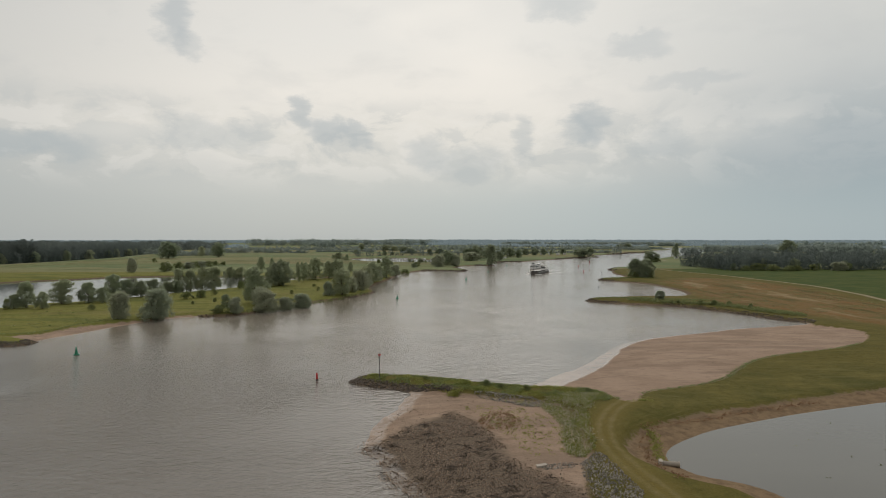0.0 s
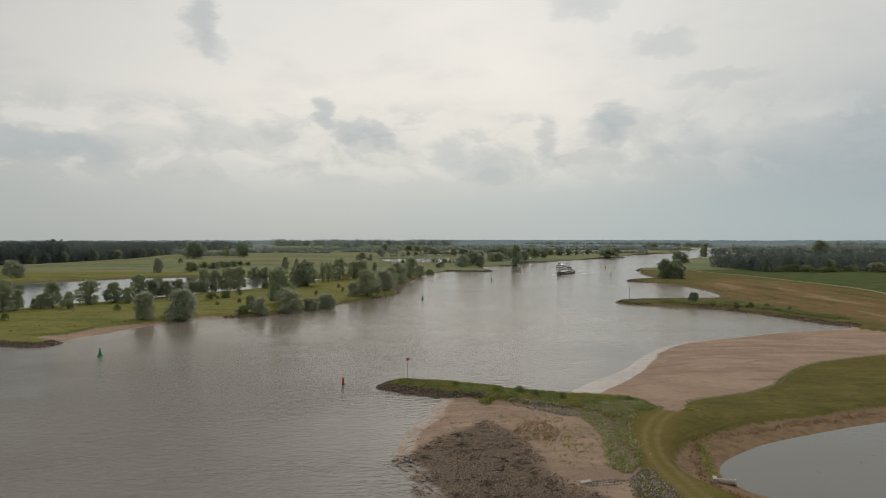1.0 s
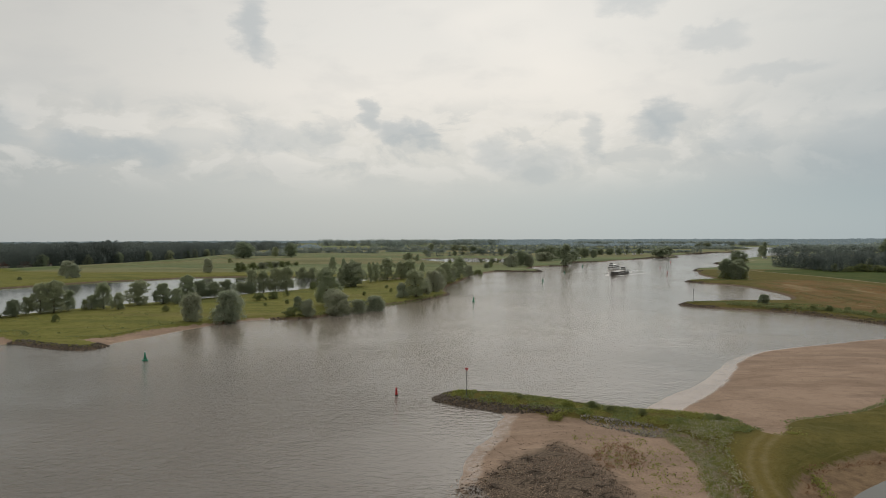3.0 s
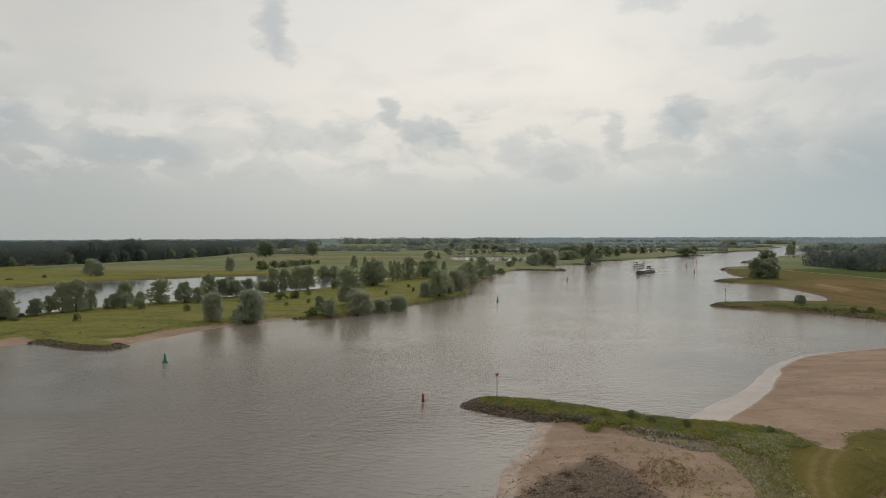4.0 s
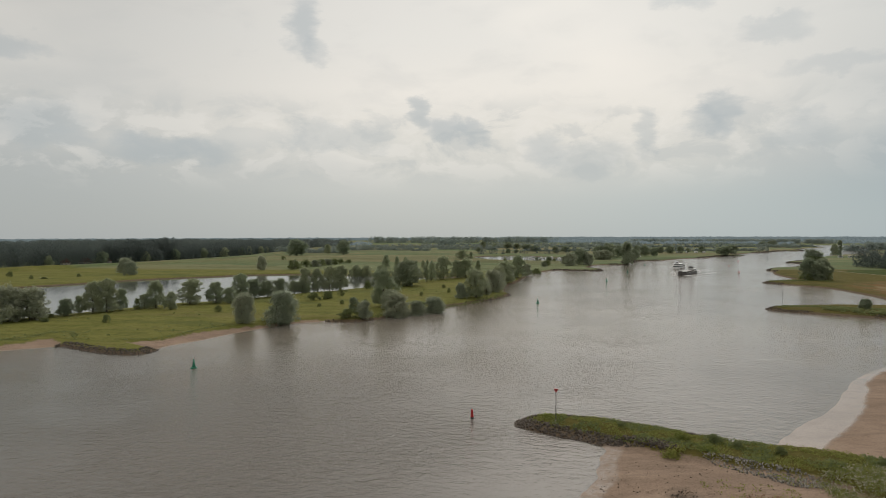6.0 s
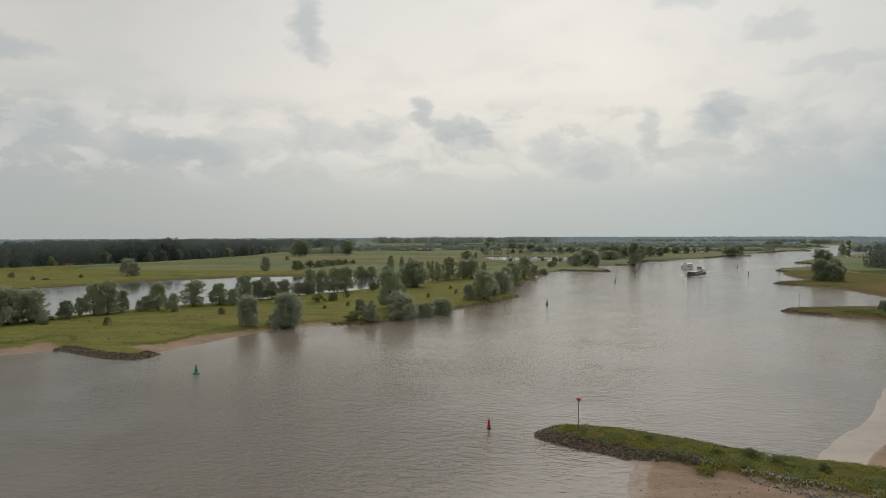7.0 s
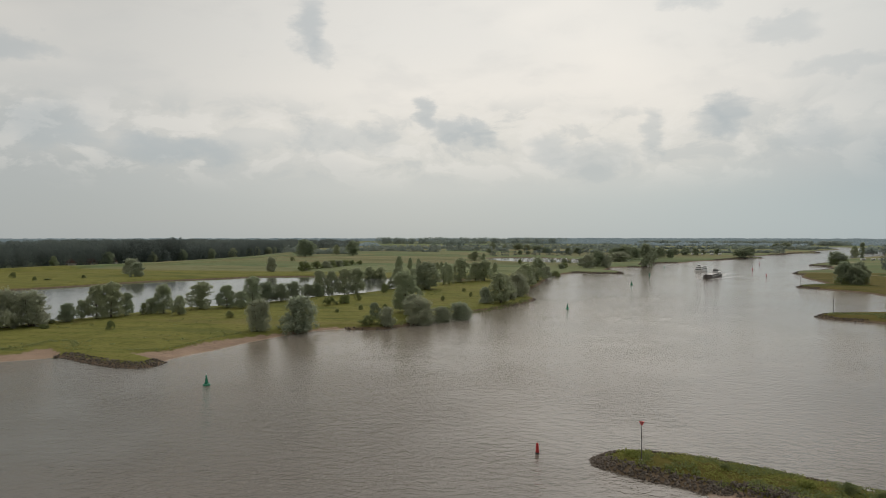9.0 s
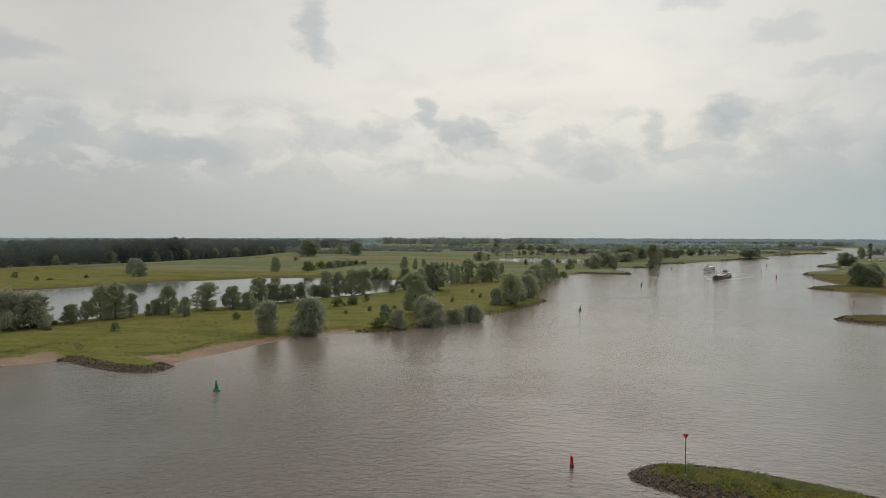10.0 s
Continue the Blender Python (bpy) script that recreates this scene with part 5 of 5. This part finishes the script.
BANK_EDGE = [(152, 284), (146, 300), (138, 322), (128, 334), (112, 346), (100, 356)]
weeds("bank_scrub", np.array(row(BANK_EDGE, 0.16, 3.4, 109)), 1.2, 10, 0.34, M_SHRUB, "low scrub along the eroded bank", 110, 0.6)
LEFT_EDGE = [(-100, 299), (-90, 308), (-80, 330), (-70, 352), (-58, 378), (-48, 412)]
weeds("bank_scrub", np.array(row(LEFT_EDGE, 0.6, 1.6, 111)), 0.8, 9, 0.28, M_SHRUB, "low scrub along the wooded bank", 112, 0.5)
dry_q = strew(DRY, 5200, 131)
dry_q = dry_q[lumps(dry_q[:, 0], dry_q[:, 1], 13, 12) > 0.5]
weeds("dry_tufts", dry_q[::4], 0.35, 7, 0.18, M_RUST, "rusty dry tufts in the rough grass", 132, 0.7)
weeds("dry_tufts", dry_q[1::7], 0.4, 7, 0.20, M_SHRUB, "dark green tufts in the dry grass", 133, 0.6)
rng_t = np.random.RandomState(113)
tuft_q = np.stack([rng_t.uniform(-235, -45, 2600), rng_t.uniform(215, 520, 2600)], 1)
tuft_s = survey(tuft_q[:, 0], tuft_q[:, 1])
tuft_q = tuft_q[(tuft_s["shore"] > 3) & (tuft_s["sand"] < -2) & (lumps(tuft_q[:, 0], tuft_q[:, 1], 18, 9) > 0.63)]
weeds("meadow_tufts", tuft_q, 0.6, 7, 0.28, M_SHRUB, "dark tufts in the rough pasture", 114, 0.45)


# ---- beacons and buoys ----
def beacon(x, y, top, mark):
    z = ground_at(x, y)
    t = thing("river_beacon", pose(x, y, z), "slender steel beacon pole with a topmark on the groyne", "beacon", "beacons on the groynes")
    h = top - z
    bm = bmesh.new()
    tube(bm, (0, 0, -0.4), (0, 0, h * 0.55), 0.085, 0.085, 10)
    tube(bm, (0, 0, h * 0.55), (0, 0, h - 0.1), 0.075, 0.06, 10)
    part("pole", bm, M_STEEL, t, "rusty grey steel pole", True)
    bm = bmesh.new()
    lathe(bm, [(0.32, -0.3), (0.32, 0.05), (0.14, 0.12)], 12)
    part("footing", bm, M_CONCRETE, t, "grey concrete footing")
    bm = bmesh.new()
    if mark == "red":
        tri = [(-0.42, h), (0.42, h), (0, h - 0.75)]
        front = [bm.verts.new((px, -0.05, pz)) for px, pz in tri]
        back = [bm.verts.new((px, 0.05, pz)) for px, pz in tri]
        bm.faces.new(front)
        bm.faces.new(back[::-1])
        for k in range(3):
            bm.faces.new((front[k], front[(k + 1) % 3], back[(k + 1) % 3], back[k]))
        bmesh.ops.bevel(bm, geom=bm.edges[:], offset=0.02, segments=1, affect="EDGES")
        part("topmark", bm, M_RED, t, "red triangular topmark pointing down")
        bm = bmesh.new()
        for dx in (-0.2, 0.2):
            tube(bm, (0, 0.07, h - 0.65), (dx, 0.07, h - 0.12), 0.018, 0.018, 6)
        part("bracket", bm, M_STEEL, t)
    else:
        lathe(bm, [(0.22, h - 0.75), (0.24, h - 0.7), (0.24, h - 0.1), (0.18, h)], 12)
        part("topmark", bm, M_DARK, t, "dark drum topmark")
        bm = bmesh.new()
        tube(bm, (-0.28, 0, h - 0.9), (0.28, 0, h - 0.9), 0.03, 0.03, 6)
        part("bracket", bm, M_STEEL, t)
    return t


beacon(-17.2, 160.0, 7.15, "red")
beacon(85.3, 365.6, 8.1, "drum")
beacon(131, 546, 6.5, "drum")


def green_buoy(x, y, lean):
    t = thing("green_buoy", pose(x, y, 0, lean, 0, x), "green conical river buoy floating on the water", "buoy", "green buoys along the fairway")
    bm = bmesh.new()
    lathe(bm, [(0.62, -0.45), (0.84, -0.2), (0.86, 0.22), (0.74, 0.34), (0.52, 0.40)], 20)
    part("float", bm, M_GREEN, t, "", True)
    bm = bmesh.new()
    lathe(bm, [(0.50, 0.38), (0.40, 0.75), (0.29, 1.35), (0.22, 1.75), (0.10, 1.85)], 16)
    body = part("body", bm, M_GREEN, t, "", True)
    bm = bmesh.new()
    for k in range(4):
        a = k * math.pi / 2
        tube(bm, (math.cos(a) * 0.52, math.sin(a) * 0.52, 0.42), (math.cos(a) * 0.24, math.sin(a) * 0.24, 1.7), 0.025, 0.025, 5)
    part("stay", bm, M_DARK, t)
    bm = bmesh.new()
    lathe(bm, [(0.30, 1.92), (0.28, 1.96), (0.04, 2.45), (0.02, 2.47)], 14)
    part("topmark", bm, M_GREEN, t, "green cone topmark")
    bm = bmesh.new()
    lathe(bm, [(0.07, 2.46), (0.09, 2.5), (0.09, 2.66), (0.04, 2.72)], 10)
    part("lamp", bm, M_WHITE, t, "small white lamp")
    return t


def red_buoy(x, y, s, lean):
    t = thing("red_buoy", pose(x, y, 0, lean, 0, x) @ Matrix.Diagonal((s, s, s, 1)), "red can-shaped river buoy floating on the water", "buoy", "red buoys along the fairway")
    bm = bmesh.new()
    lathe(bm, [(0.30, -0.6), (0.33, -0.1), (0.34, 0.16), (0.31, 0.24)], 18)
    part("float", bm, M_DARK, t, "dark weathered waterline band", True)
    bm = bmesh.new()
    lathe(bm, [(0.29, 0.22), (0.33, 0.28), (0.32, 0.50), (0.25, 0.62), (0.22, 1.28), (0.24, 1.32), (0.24, 1.40)], 18)
    part("body", bm, M_RED, t, "", True)
    bm = bmesh.new()
    lathe(bm, [(0.20, 1.39), (0.20, 1.70), (0.16, 1.76)], 16)
    part("topmark", bm, M_RED, t, "red can topmark")
    bm = bmesh.new()
    lathe(bm, [(0.05, 1.75), (0.06, 1.86), (0.03, 1.88)], 8)
    part("lifting_eye", bm, M_STEEL, t)
    return t


for bx, by, lean in ((-111.7, 199.4, 3), (-27, 379, -2), (19.2, 547, 2), (46, 664, 0), (79, 806, 1)):
    green_buoy(bx, by, lean)
for bx, by, s, lean in ((-33, 164, 0.98, 2), (141.5, 661, 1.35, -2), (160, 773, 1.35, 1), (204, 911, 1.4, 0)):
    red_buoy(bx, by, s, lean)


# ---- ships ----
def hull_mesh(length, beam, deck, bow_rise, sharp):
    """A ship's hull from ribs; the bow lies at y = 0 and the stern at y = length."""
    bm = bmesh.new()
    ribs = []
    stations = [0, 0.012, 0.03, 0.06, 0.1, 0.16, 0.5, 0.85, 0.93, 0.975, 1.0]
    for u in stations:
        f = min(1.0, (u / 0.16) ** sharp) if u < 0.16 else (1.0 if u < 0.9 else math.sqrt(max(0.3, 1 - ((u - 0.9) / 0.12) ** 2)))
        top = deck + bow_rise * max(0, 1 - u / 0.14) ** 1.5 + 0.35 * bow_rise * max(0, (u - 0.85) / 0.15)
        w = max(beam / 2 * f, 0.12)
        pts = [(-w, top), (-w, 0.5), (-w * 0.92, -0.3), (-w * 0.7, -0.8), (w * 0.7, -0.8), (w * 0.92, -0.3), (w, 0.5), (w, top)]
        ribs.append([bm.verts.new((px, u * length, pz)) for px, pz in pts])
    for a, b in zip(ribs, ribs[1:]):
        for k in range(7):
            bm.faces.new((a[k], a[k + 1], b[k + 1], b[k]))
        bm.faces.new((a[7], a[0], b[0], b[7]))
    bm.faces.new(ribs[0])
    bm.faces.new(ribs[-1][::-1])
    return bm


def barge(x, y, turn):
    t = thing("cargo_barge", pose(x, y, 0, 0, 0, turn) @ Matrix.Diagonal((0.92, 0.9, 0.92, 1)), "long dark river cargo barge under way with grey hatches", "ship", "ships on the river")
    L, B = 62.0, 8.6
    part("hull", hull_mesh(L, B, 2.0, 1.6, 0.5), M_HULL, t, "black hull with a raised bow")
    bm = bmesh.new()
    for s in (-1, 1):
        box(bm, s * (B / 2) - 0.08, s * (B / 2) + 0.08, 9, L - 4, 1.92, 2.1)
    part("rubbing_strake", bm, M_WHITE, t, "white strake along the side")
    bm = bmesh.new()
    box(bm, -3.4, 3.4, 9, 45, 2.0, 3.0, 0.08)
    part("hatch_coaming", bm, M_HULL, t)
    for k in range(9):
        bm = bmesh.new()
        box(bm, -3.5, 3.5, 9.1 + k * 4.0, 12.95 + k * 4.0, 3.0, 3.4, 0.15)
        part("hatch_cover", bm, M_GREYP, t, "pale grey hatch cover")
    bm = bmesh.new()
    box(bm, -3.0, 3.0, 48.5, 58.5, 2.0, 4.3, 0.15)
    part("deckhouse", bm, M_WHITE, t, "white deckhouse")
    for s in (-1, 1):
        for k in range(4):
            bm = bmesh.new()
            box(bm, s * 3.02 - 0.04, s * 3.02 + 0.04, 49.6 + k * 2.2, 50.9 + k * 2.2, 3.0, 3.8)
            part("window", bm, M_GLASSY, t, "dark window")
    bm = bmesh.new()
    box(bm, -2.1, 2.1, 47.0, 51.0, 4.3, 6.6, 0.12)
    wheel = part("wheelhouse", bm, M_WHITE, t, "white wheelhouse")
    bm = bmesh.new()
    box(bm, -2.0, 2.0, 46.94, 46.98, 5.2, 6.2)
    box(bm, 2.1, 2.14, 47.3, 50.6, 5.2, 6.2)
    box(bm, -2.14, -2.1, 47.3, 50.6, 5.2, 6.2)
    part("pane", bm, M_GLASSY, wheel, "dark window band")
    bm = bmesh.new()
    box(bm, -2.3, 2.3, 46.6, 51.3, 6.6, 6.75, 0.04)
    part("roof", bm, M_GREYP, wheel)
    bm = bmesh.new()
    tube(bm, (0, 4.5, 2.6), (0, 4.5, 7.2), 0.1, 0.06, 8)
    tube(bm, (-0.9, 4.5, 6.4), (0.9, 4.5, 6.4), 0.05, 0.05, 6)
    part("bow_mast", bm, M_DARK, t)
    bm = bmesh.new()
    tube(bm, (0, 49, 6.7), (0, 49, 9.2), 0.08, 0.05, 8)
    part("radar_mast", bm, M_DARK, t)
    bm = bmesh.new()
    box(bm, -1.4, 1.4, 2.2, 3.6, 3.1, 3.9, 0.1)
    part("anchor_winch", bm, M_DARK, t)
    bm = bmesh.new()
    box(bm, -1.6, 1.6, 59.2, 60.6, 2.2, 3.4, 0.2)
    part("dinghy", bm, M_WHITE, t, "white dinghy on the stern")
    return t


def passenger_ship(x, y, turn):
    t = thing("passenger_ship", pose(x, y, 0, 0, 0, turn) @ Matrix.Diagonal((0.72, 0.72, 0.82, 1)), "white multi-deck passenger ship under way on the river", "ship", "ships on the river")
    L, B = 42.0, 8.4
    part("hull", hull_mesh(L, B, 1.5, 0.9, 0.55), M_WHITE, t, "white hull")
    for k, (z0, z1, y0, y1, w) in enumerate(((1.5, 3.8, 5, 40, 3.9), (3.9, 6.0, 7, 38, 3.6))):
        bm = bmesh.new()
        box(bm, -w, w, y0, y1, z0, z1, 0.1)
        deck = part("deck", bm, M_WHITE, t, "white passenger deck")
        bm = bmesh.new()
        box(bm, -w + 0.3, w - 0.3, y0 - 0.04, y0 - 0.01, z0 + 0.8, z1 - 0.5)
        box(bm, w + 0.01, w + 0.04, y0 + 1, y1 - 1, z0 + 0.8, z1 - 0.5)
        box(bm, -w - 0.04, -w - 0.01, y0 + 1, y1 - 1, z0 + 0.8, z1 - 0.5)
        part("pane", bm, M_GLASSY, deck, "dark window band")
    bm = bmesh.new()
    box(bm, -1.9, 1.9, 10, 13.5, 6.1, 8.2, 0.1)
    part("wheelhouse", bm, M_WHITE, t)
    bm = bmesh.new()
    box(bm, -1.7, 1.7, 9.94, 9.98, 6.9, 7.8)
    part("pane", bm, M_GLASSY, t)
    bm = bmesh.new()
    for s in (-1, 1):
        tube(bm, (s * 3.5, 14, 7.0), (s * 3.5, 38, 7.0), 0.05, 0.05, 5)
        for k in range(7):
            tube(bm, (s * 3.5, 14 + k * 4, 6.0), (s * 3.5, 14 + k * 4, 7.0), 0.04, 0.04, 5)
    part("railing", bm, M_STEEL, t)
    bm = bmesh.new()
    tube(bm, (0, 15, 6.0), (0, 15, 9.6), 0.09, 0.05, 8)
    part("mast", bm, M_WHITE, t)
    return t


barge(84.5, 621, -22)
passenger_ship(99, 732, -24)


def foam(bx, by, turn, length, seed):
    """Broken water round the bow and along the wake: small ragged flecks on the surface."""
    rng = np.random.RandomState(seed)
    n = 900
    side = rng.choice((-1.0, 1.0), n)
    along = rng.uniform(0, 1, n) ** 1.4
    far_out = 4.4 + along * length * 0.22
    lx = side * (far_out + rng.normal(0, 0.7 + along * 2.0, n))
    ly = -1.5 + along * length
    astern = rng.rand(n) < 0.4
    lx = np.where(astern, rng.normal(0, 2.4 + along * 3.0, n), lx)
    ly = np.where(astern, 56 + along * length * 0.8, ly)
    a = radians(turn)
    px, py = bx + lx * math.cos(a) - ly * math.sin(a), by + lx * math.sin(a) + ly * math.cos(a)
    s = rng.uniform(0.25, 0.8, n) * (1.1 - 0.6 * along)
    k = rng.uniform(0.5, 1.0, (n, 4))
    ring = np.stack([np.stack([px - s * k[:, 0], py, np.full(n, 0.03)], 1), np.stack([px, py - 1.6 * s * k[:, 1], np.full(n, 0.05)], 1),
                     np.stack([px + s * k[:, 2], py, np.full(n, 0.03)], 1), np.stack([px, py + 1.6 * s * k[:, 3], np.full(n, 0.05)], 1)], 1)
    return tagged(new("foam", mesh_of("foam", ring.reshape(-1, 3), np.arange(n * 4).reshape(-1, 4), M_FOAM)), "white foam and wake round the moving barge", "foam", kind="stuff")


foam(84.5, 621, -22, 80.0, 140)


# ---- harbour boats, caravans, houses ----
def motorboat(m):
    t = thing("motorboat", m, "small white motorboat moored in the harbour basin", "boat", "boats moored in the harbour")
    part("hull", hull_mesh(9.0, 3.0, 0.9, 0.5, 0.6), M_WHITE, t, "white hull")
    bm = bmesh.new()
    box(bm, -1.1, 1.1, 2.6, 6.6, 0.9, 2.3, 0.15)
    cabin = part("cabin", bm, M_WHITE, t)
    bm = bmesh.new()
    box(bm, -1.0, 1.0, 2.52, 2.58, 1.5, 2.1)
    box(bm, 1.1, 1.14, 3.0, 6.2, 1.5, 2.1)
    box(bm, -1.14, -1.1, 3.0, 6.2, 1.5, 2.1)
    part("pane", bm, M_GLASSY, cabin)
    bm = bmesh.new()
    tube(bm, (0, 4.6, 2.3), (0, 4.6, 4.2), 0.05, 0.03, 6)
    part("mast", bm, M_STEEL, t)
    return t


boat_rng = random.Random(5)
first = None
for k in range(26):
    bx = -95 + (k % 13) * 8.6 + boat_rng.uniform(-2, 2)
    by = 1002 + (k // 13) * 26 - (k % 13) * 1.2 + boat_rng.uniform(-3, 3)
    if inside_by(np.array([bx]), np.array([by]), MARINA)[0] < 3:
        continue
    s = boat_rng.uniform(0.85, 1.25)
    m = pose(bx, by, 0.03, 0, 0, boat_rng.choice((20, 200)) + boat_rng.uniform(-6, 6))
    if first is None:
        first = motorboat(m)
    else:
        copy_thing(first, m @ Matrix.Diagonal((s, s, s, 1)))


def caravan(m):
    t = thing("caravan", m, "white caravan on the riverside camping field", "caravan", "caravans on the camping field")
    bm = bmesh.new()
    box(bm, -3.2, 3.2, -1.15, 1.15, 0.5, 2.9, 0.3)
    part("body", bm, M_WHITE, t)
    for s in (-1, 1):
        bm = bmesh.new()
        box(bm, -2.2, 2.0, s * 1.17 - 0.02, s * 1.17 + 0.02, 1.5, 2.3)
        part("window", bm, M_GLASSY, t)
        bm = bmesh.new()
        tube(bm, (0.2, s * 0.85, 0.34), (0.2, s * 1.1, 0.34), 0.34, 0.34, 12)
        part("wheel", bm, M_DARK, t)
    bm = bmesh.new()
    tube(bm, (3.1, 0, 0.55), (4.5, 0, 0.5), 0.06, 0.05, 6)
    part("drawbar", bm, M_STEEL, t)
    return t


first = None
for cx, cy, turn in ((122, 1196, 10), (134, 1216, 30), (150, 1240, 5), (163, 1252, 60), (176, 1243, 20), (190, 1250, 0), (206, 1258, 75), (221, 1252, 15), (236, 1262, 40), (92, 1010, 15), (99, 1022, 70),
                     (367, 1030, 5), (380, 1032, 30), (391, 1036, 8)):
    m = pose(cx, cy, ground_at(cx, cy), 0, 0, turn)
    if first is None:
        first = caravan(m)
    else:
        copy_thing(first, m @ Matrix.Diagonal((1.0, 1.0, 1.0, 1)))


def house(m, w, d, h):
    t = thing("house", m, "pale rendered house with a weathered tiled roof among trees", "house", "houses by the woods")
    bm = bmesh.new()
    box(bm, -w, w, -d, d, -0.5, h)
    wall = part("wall", bm, M_WALL, t, "pale rendered wall")
    bm = bmesh.new()
    e, r = 0.5, h + d * 0.85
    lo = [bm.verts.new(p) for p in ((-w - e, -d - e, h - 0.3), (w + e, -d - e, h - 0.3), (w + e, d + e, h - 0.3), (-w - e, d + e, h - 0.3))]
    hi = [bm.verts.new(p) for p in ((-w - e, 0, r), (w + e, 0, r))]
    for f in ((lo[0], lo[1], hi[1], hi[0]), (lo[2], lo[3], hi[0], hi[1]), (lo[1], lo[2], hi[1]), (lo[3], lo[0], hi[0]), (lo[3], lo[2], lo[1], lo[0])):
        bm.faces.new(f)
    roof = part("roof", bm, M_ROOF, t, "weathered tiled roof")
    bm = bmesh.new()
    box(bm, w * 0.5 - 0.4, w * 0.5 + 0.4, -0.4, 0.4, r - 1.0, r + 0.9)
    part("chimney", bm, M_ROOF, roof)
    for k in range(4):
        bm = bmesh.new()
        cx = -w + (k + 0.5) * w / 2
        box(bm, cx - 0.6, cx + 0.6, -d - 0.05, -d - 0.01, 1.0, 2.4)
        part("window", bm, M_GLASSY, t, "dark window")
    return t


for hx, hy, turn in ((-538, 668, -35), (-531, 690, -20), (-522, 712, -40), (-516, 905, -25), (-517, 930, -10)):
    house(pose(hx, hy, ground_at(hx, hy), 0, 0, turn), 6.5, 4.2, 5.0)


# ---- concrete pieces on the shore ----
def slab(x, y, turn):
    t = thing("concrete_slab", pose(x, y, ground_at(x, y) + 0.12, 4, -6, turn), "pale broken concrete slab lying on the stones", "slab")
    bm = bmesh.new()
    box(bm, -0.8, 0.8, -0.4, 0.4, -0.2, 0.22, 0.06)
    part("body", bm, M_CONCRETE, t)
    bm = bmesh.new()
    for k in (-0.25, 0.0, 0.25):
        tube(bm, (0.75, k, 0.05), (1.05, k + 0.05, 0.12), 0.02, 0.02, 5)
    part("reinforcing_bar", bm, M_STEEL, t)


def culvert(x, y, turn):
    t = thing("culvert_pipe", pose(x, y, 0.5, 0, 0, turn), "pale concrete culvert pipe running out into the pond", "pipe")
    bm = bmesh.new()
    sides, L = 20, 2.6
    rings = []
    for px, r in ((-L / 2, 0.42), (L / 2 - 0.25, 0.42), (L / 2 - 0.25, 0.48), (L / 2, 0.48), (L / 2, 0.34), (-L / 2, 0.34)):
        rings.append([bm.verts.new((px, math.cos(k * math.tau / sides) * r, math.sin(k * math.tau / sides) * r)) for k in range(sides)])
    for a, b in zip(rings, rings[1:] + rings[:1]):
        for k in range(sides):
            bm.faces.new((a[k], a[(k + 1) % sides], b[(k + 1) % sides], b[k]))
    part("pipe", bm, M_CONCRETE, t, "", True)
    bm = bmesh.new()
    box(bm, -L / 2 - 0.5, -L / 2 + 0.1, -0.7, 0.7, -0.7, 0.5, 0.06)
    part("headwall", bm, M_CONCRETE, t, "concrete headwall")


slab(12.6, 99.6, 8)
culvert(32.8, 101.8, -14)
weeds("groyne_scrub", np.array(row([(84, 366), (100, 365), (118, 361), (140, 352)], 0.14, 3.2, 115)), 0.4, 8, 0.22, M_SHRUB, "short olive scrub on the long groyne", 116, 0.5)
weeds("groyne_scrub", np.array(row([(134, 543), (150, 545), (172, 541)], 0.16, 3.6, 117)), 0.5, 8, 0.26, M_SHRUB, "short olive scrub on the groyne below the willows", 118, 0.5)
plant("oak", 625, 1190, 28, 25, "trees beyond the woods")
weeds("strip_herbs", strew(STRIP, 120, 121), 0.55, 8, 0.15, M_SHRUB, "darker herbs between sand and track", 122)
float_q = strew([(42, 100), (44, 112), (70, 128), (110, 130), (110, 95), (60, 90)], 26, 123)
weeds("pond_weed", float_q, 0.1, 4, 0.14, M_SHRUB, "small floating weed patches on the pond", 124, 0.25)
for sx, sy, h in ((8, 150.5, 1.3), (16.5, 146, 1.1), (11, 148.5, 1.0), (-6, 157, 0.8), (29, 141.5, 1.0)):
    plant("shrub", sx, sy, h, h * 1.7, "shrubs on the groyne")
for sx, sy, h in ((128, 331, 2.2), (133, 327, 2.4), (140, 325, 2.0), (146, 316, 1.8), (120, 340, 1.6)):
    plant("shrub", sx, sy, h, h * 1.35, "shrubs on the eroded bank")
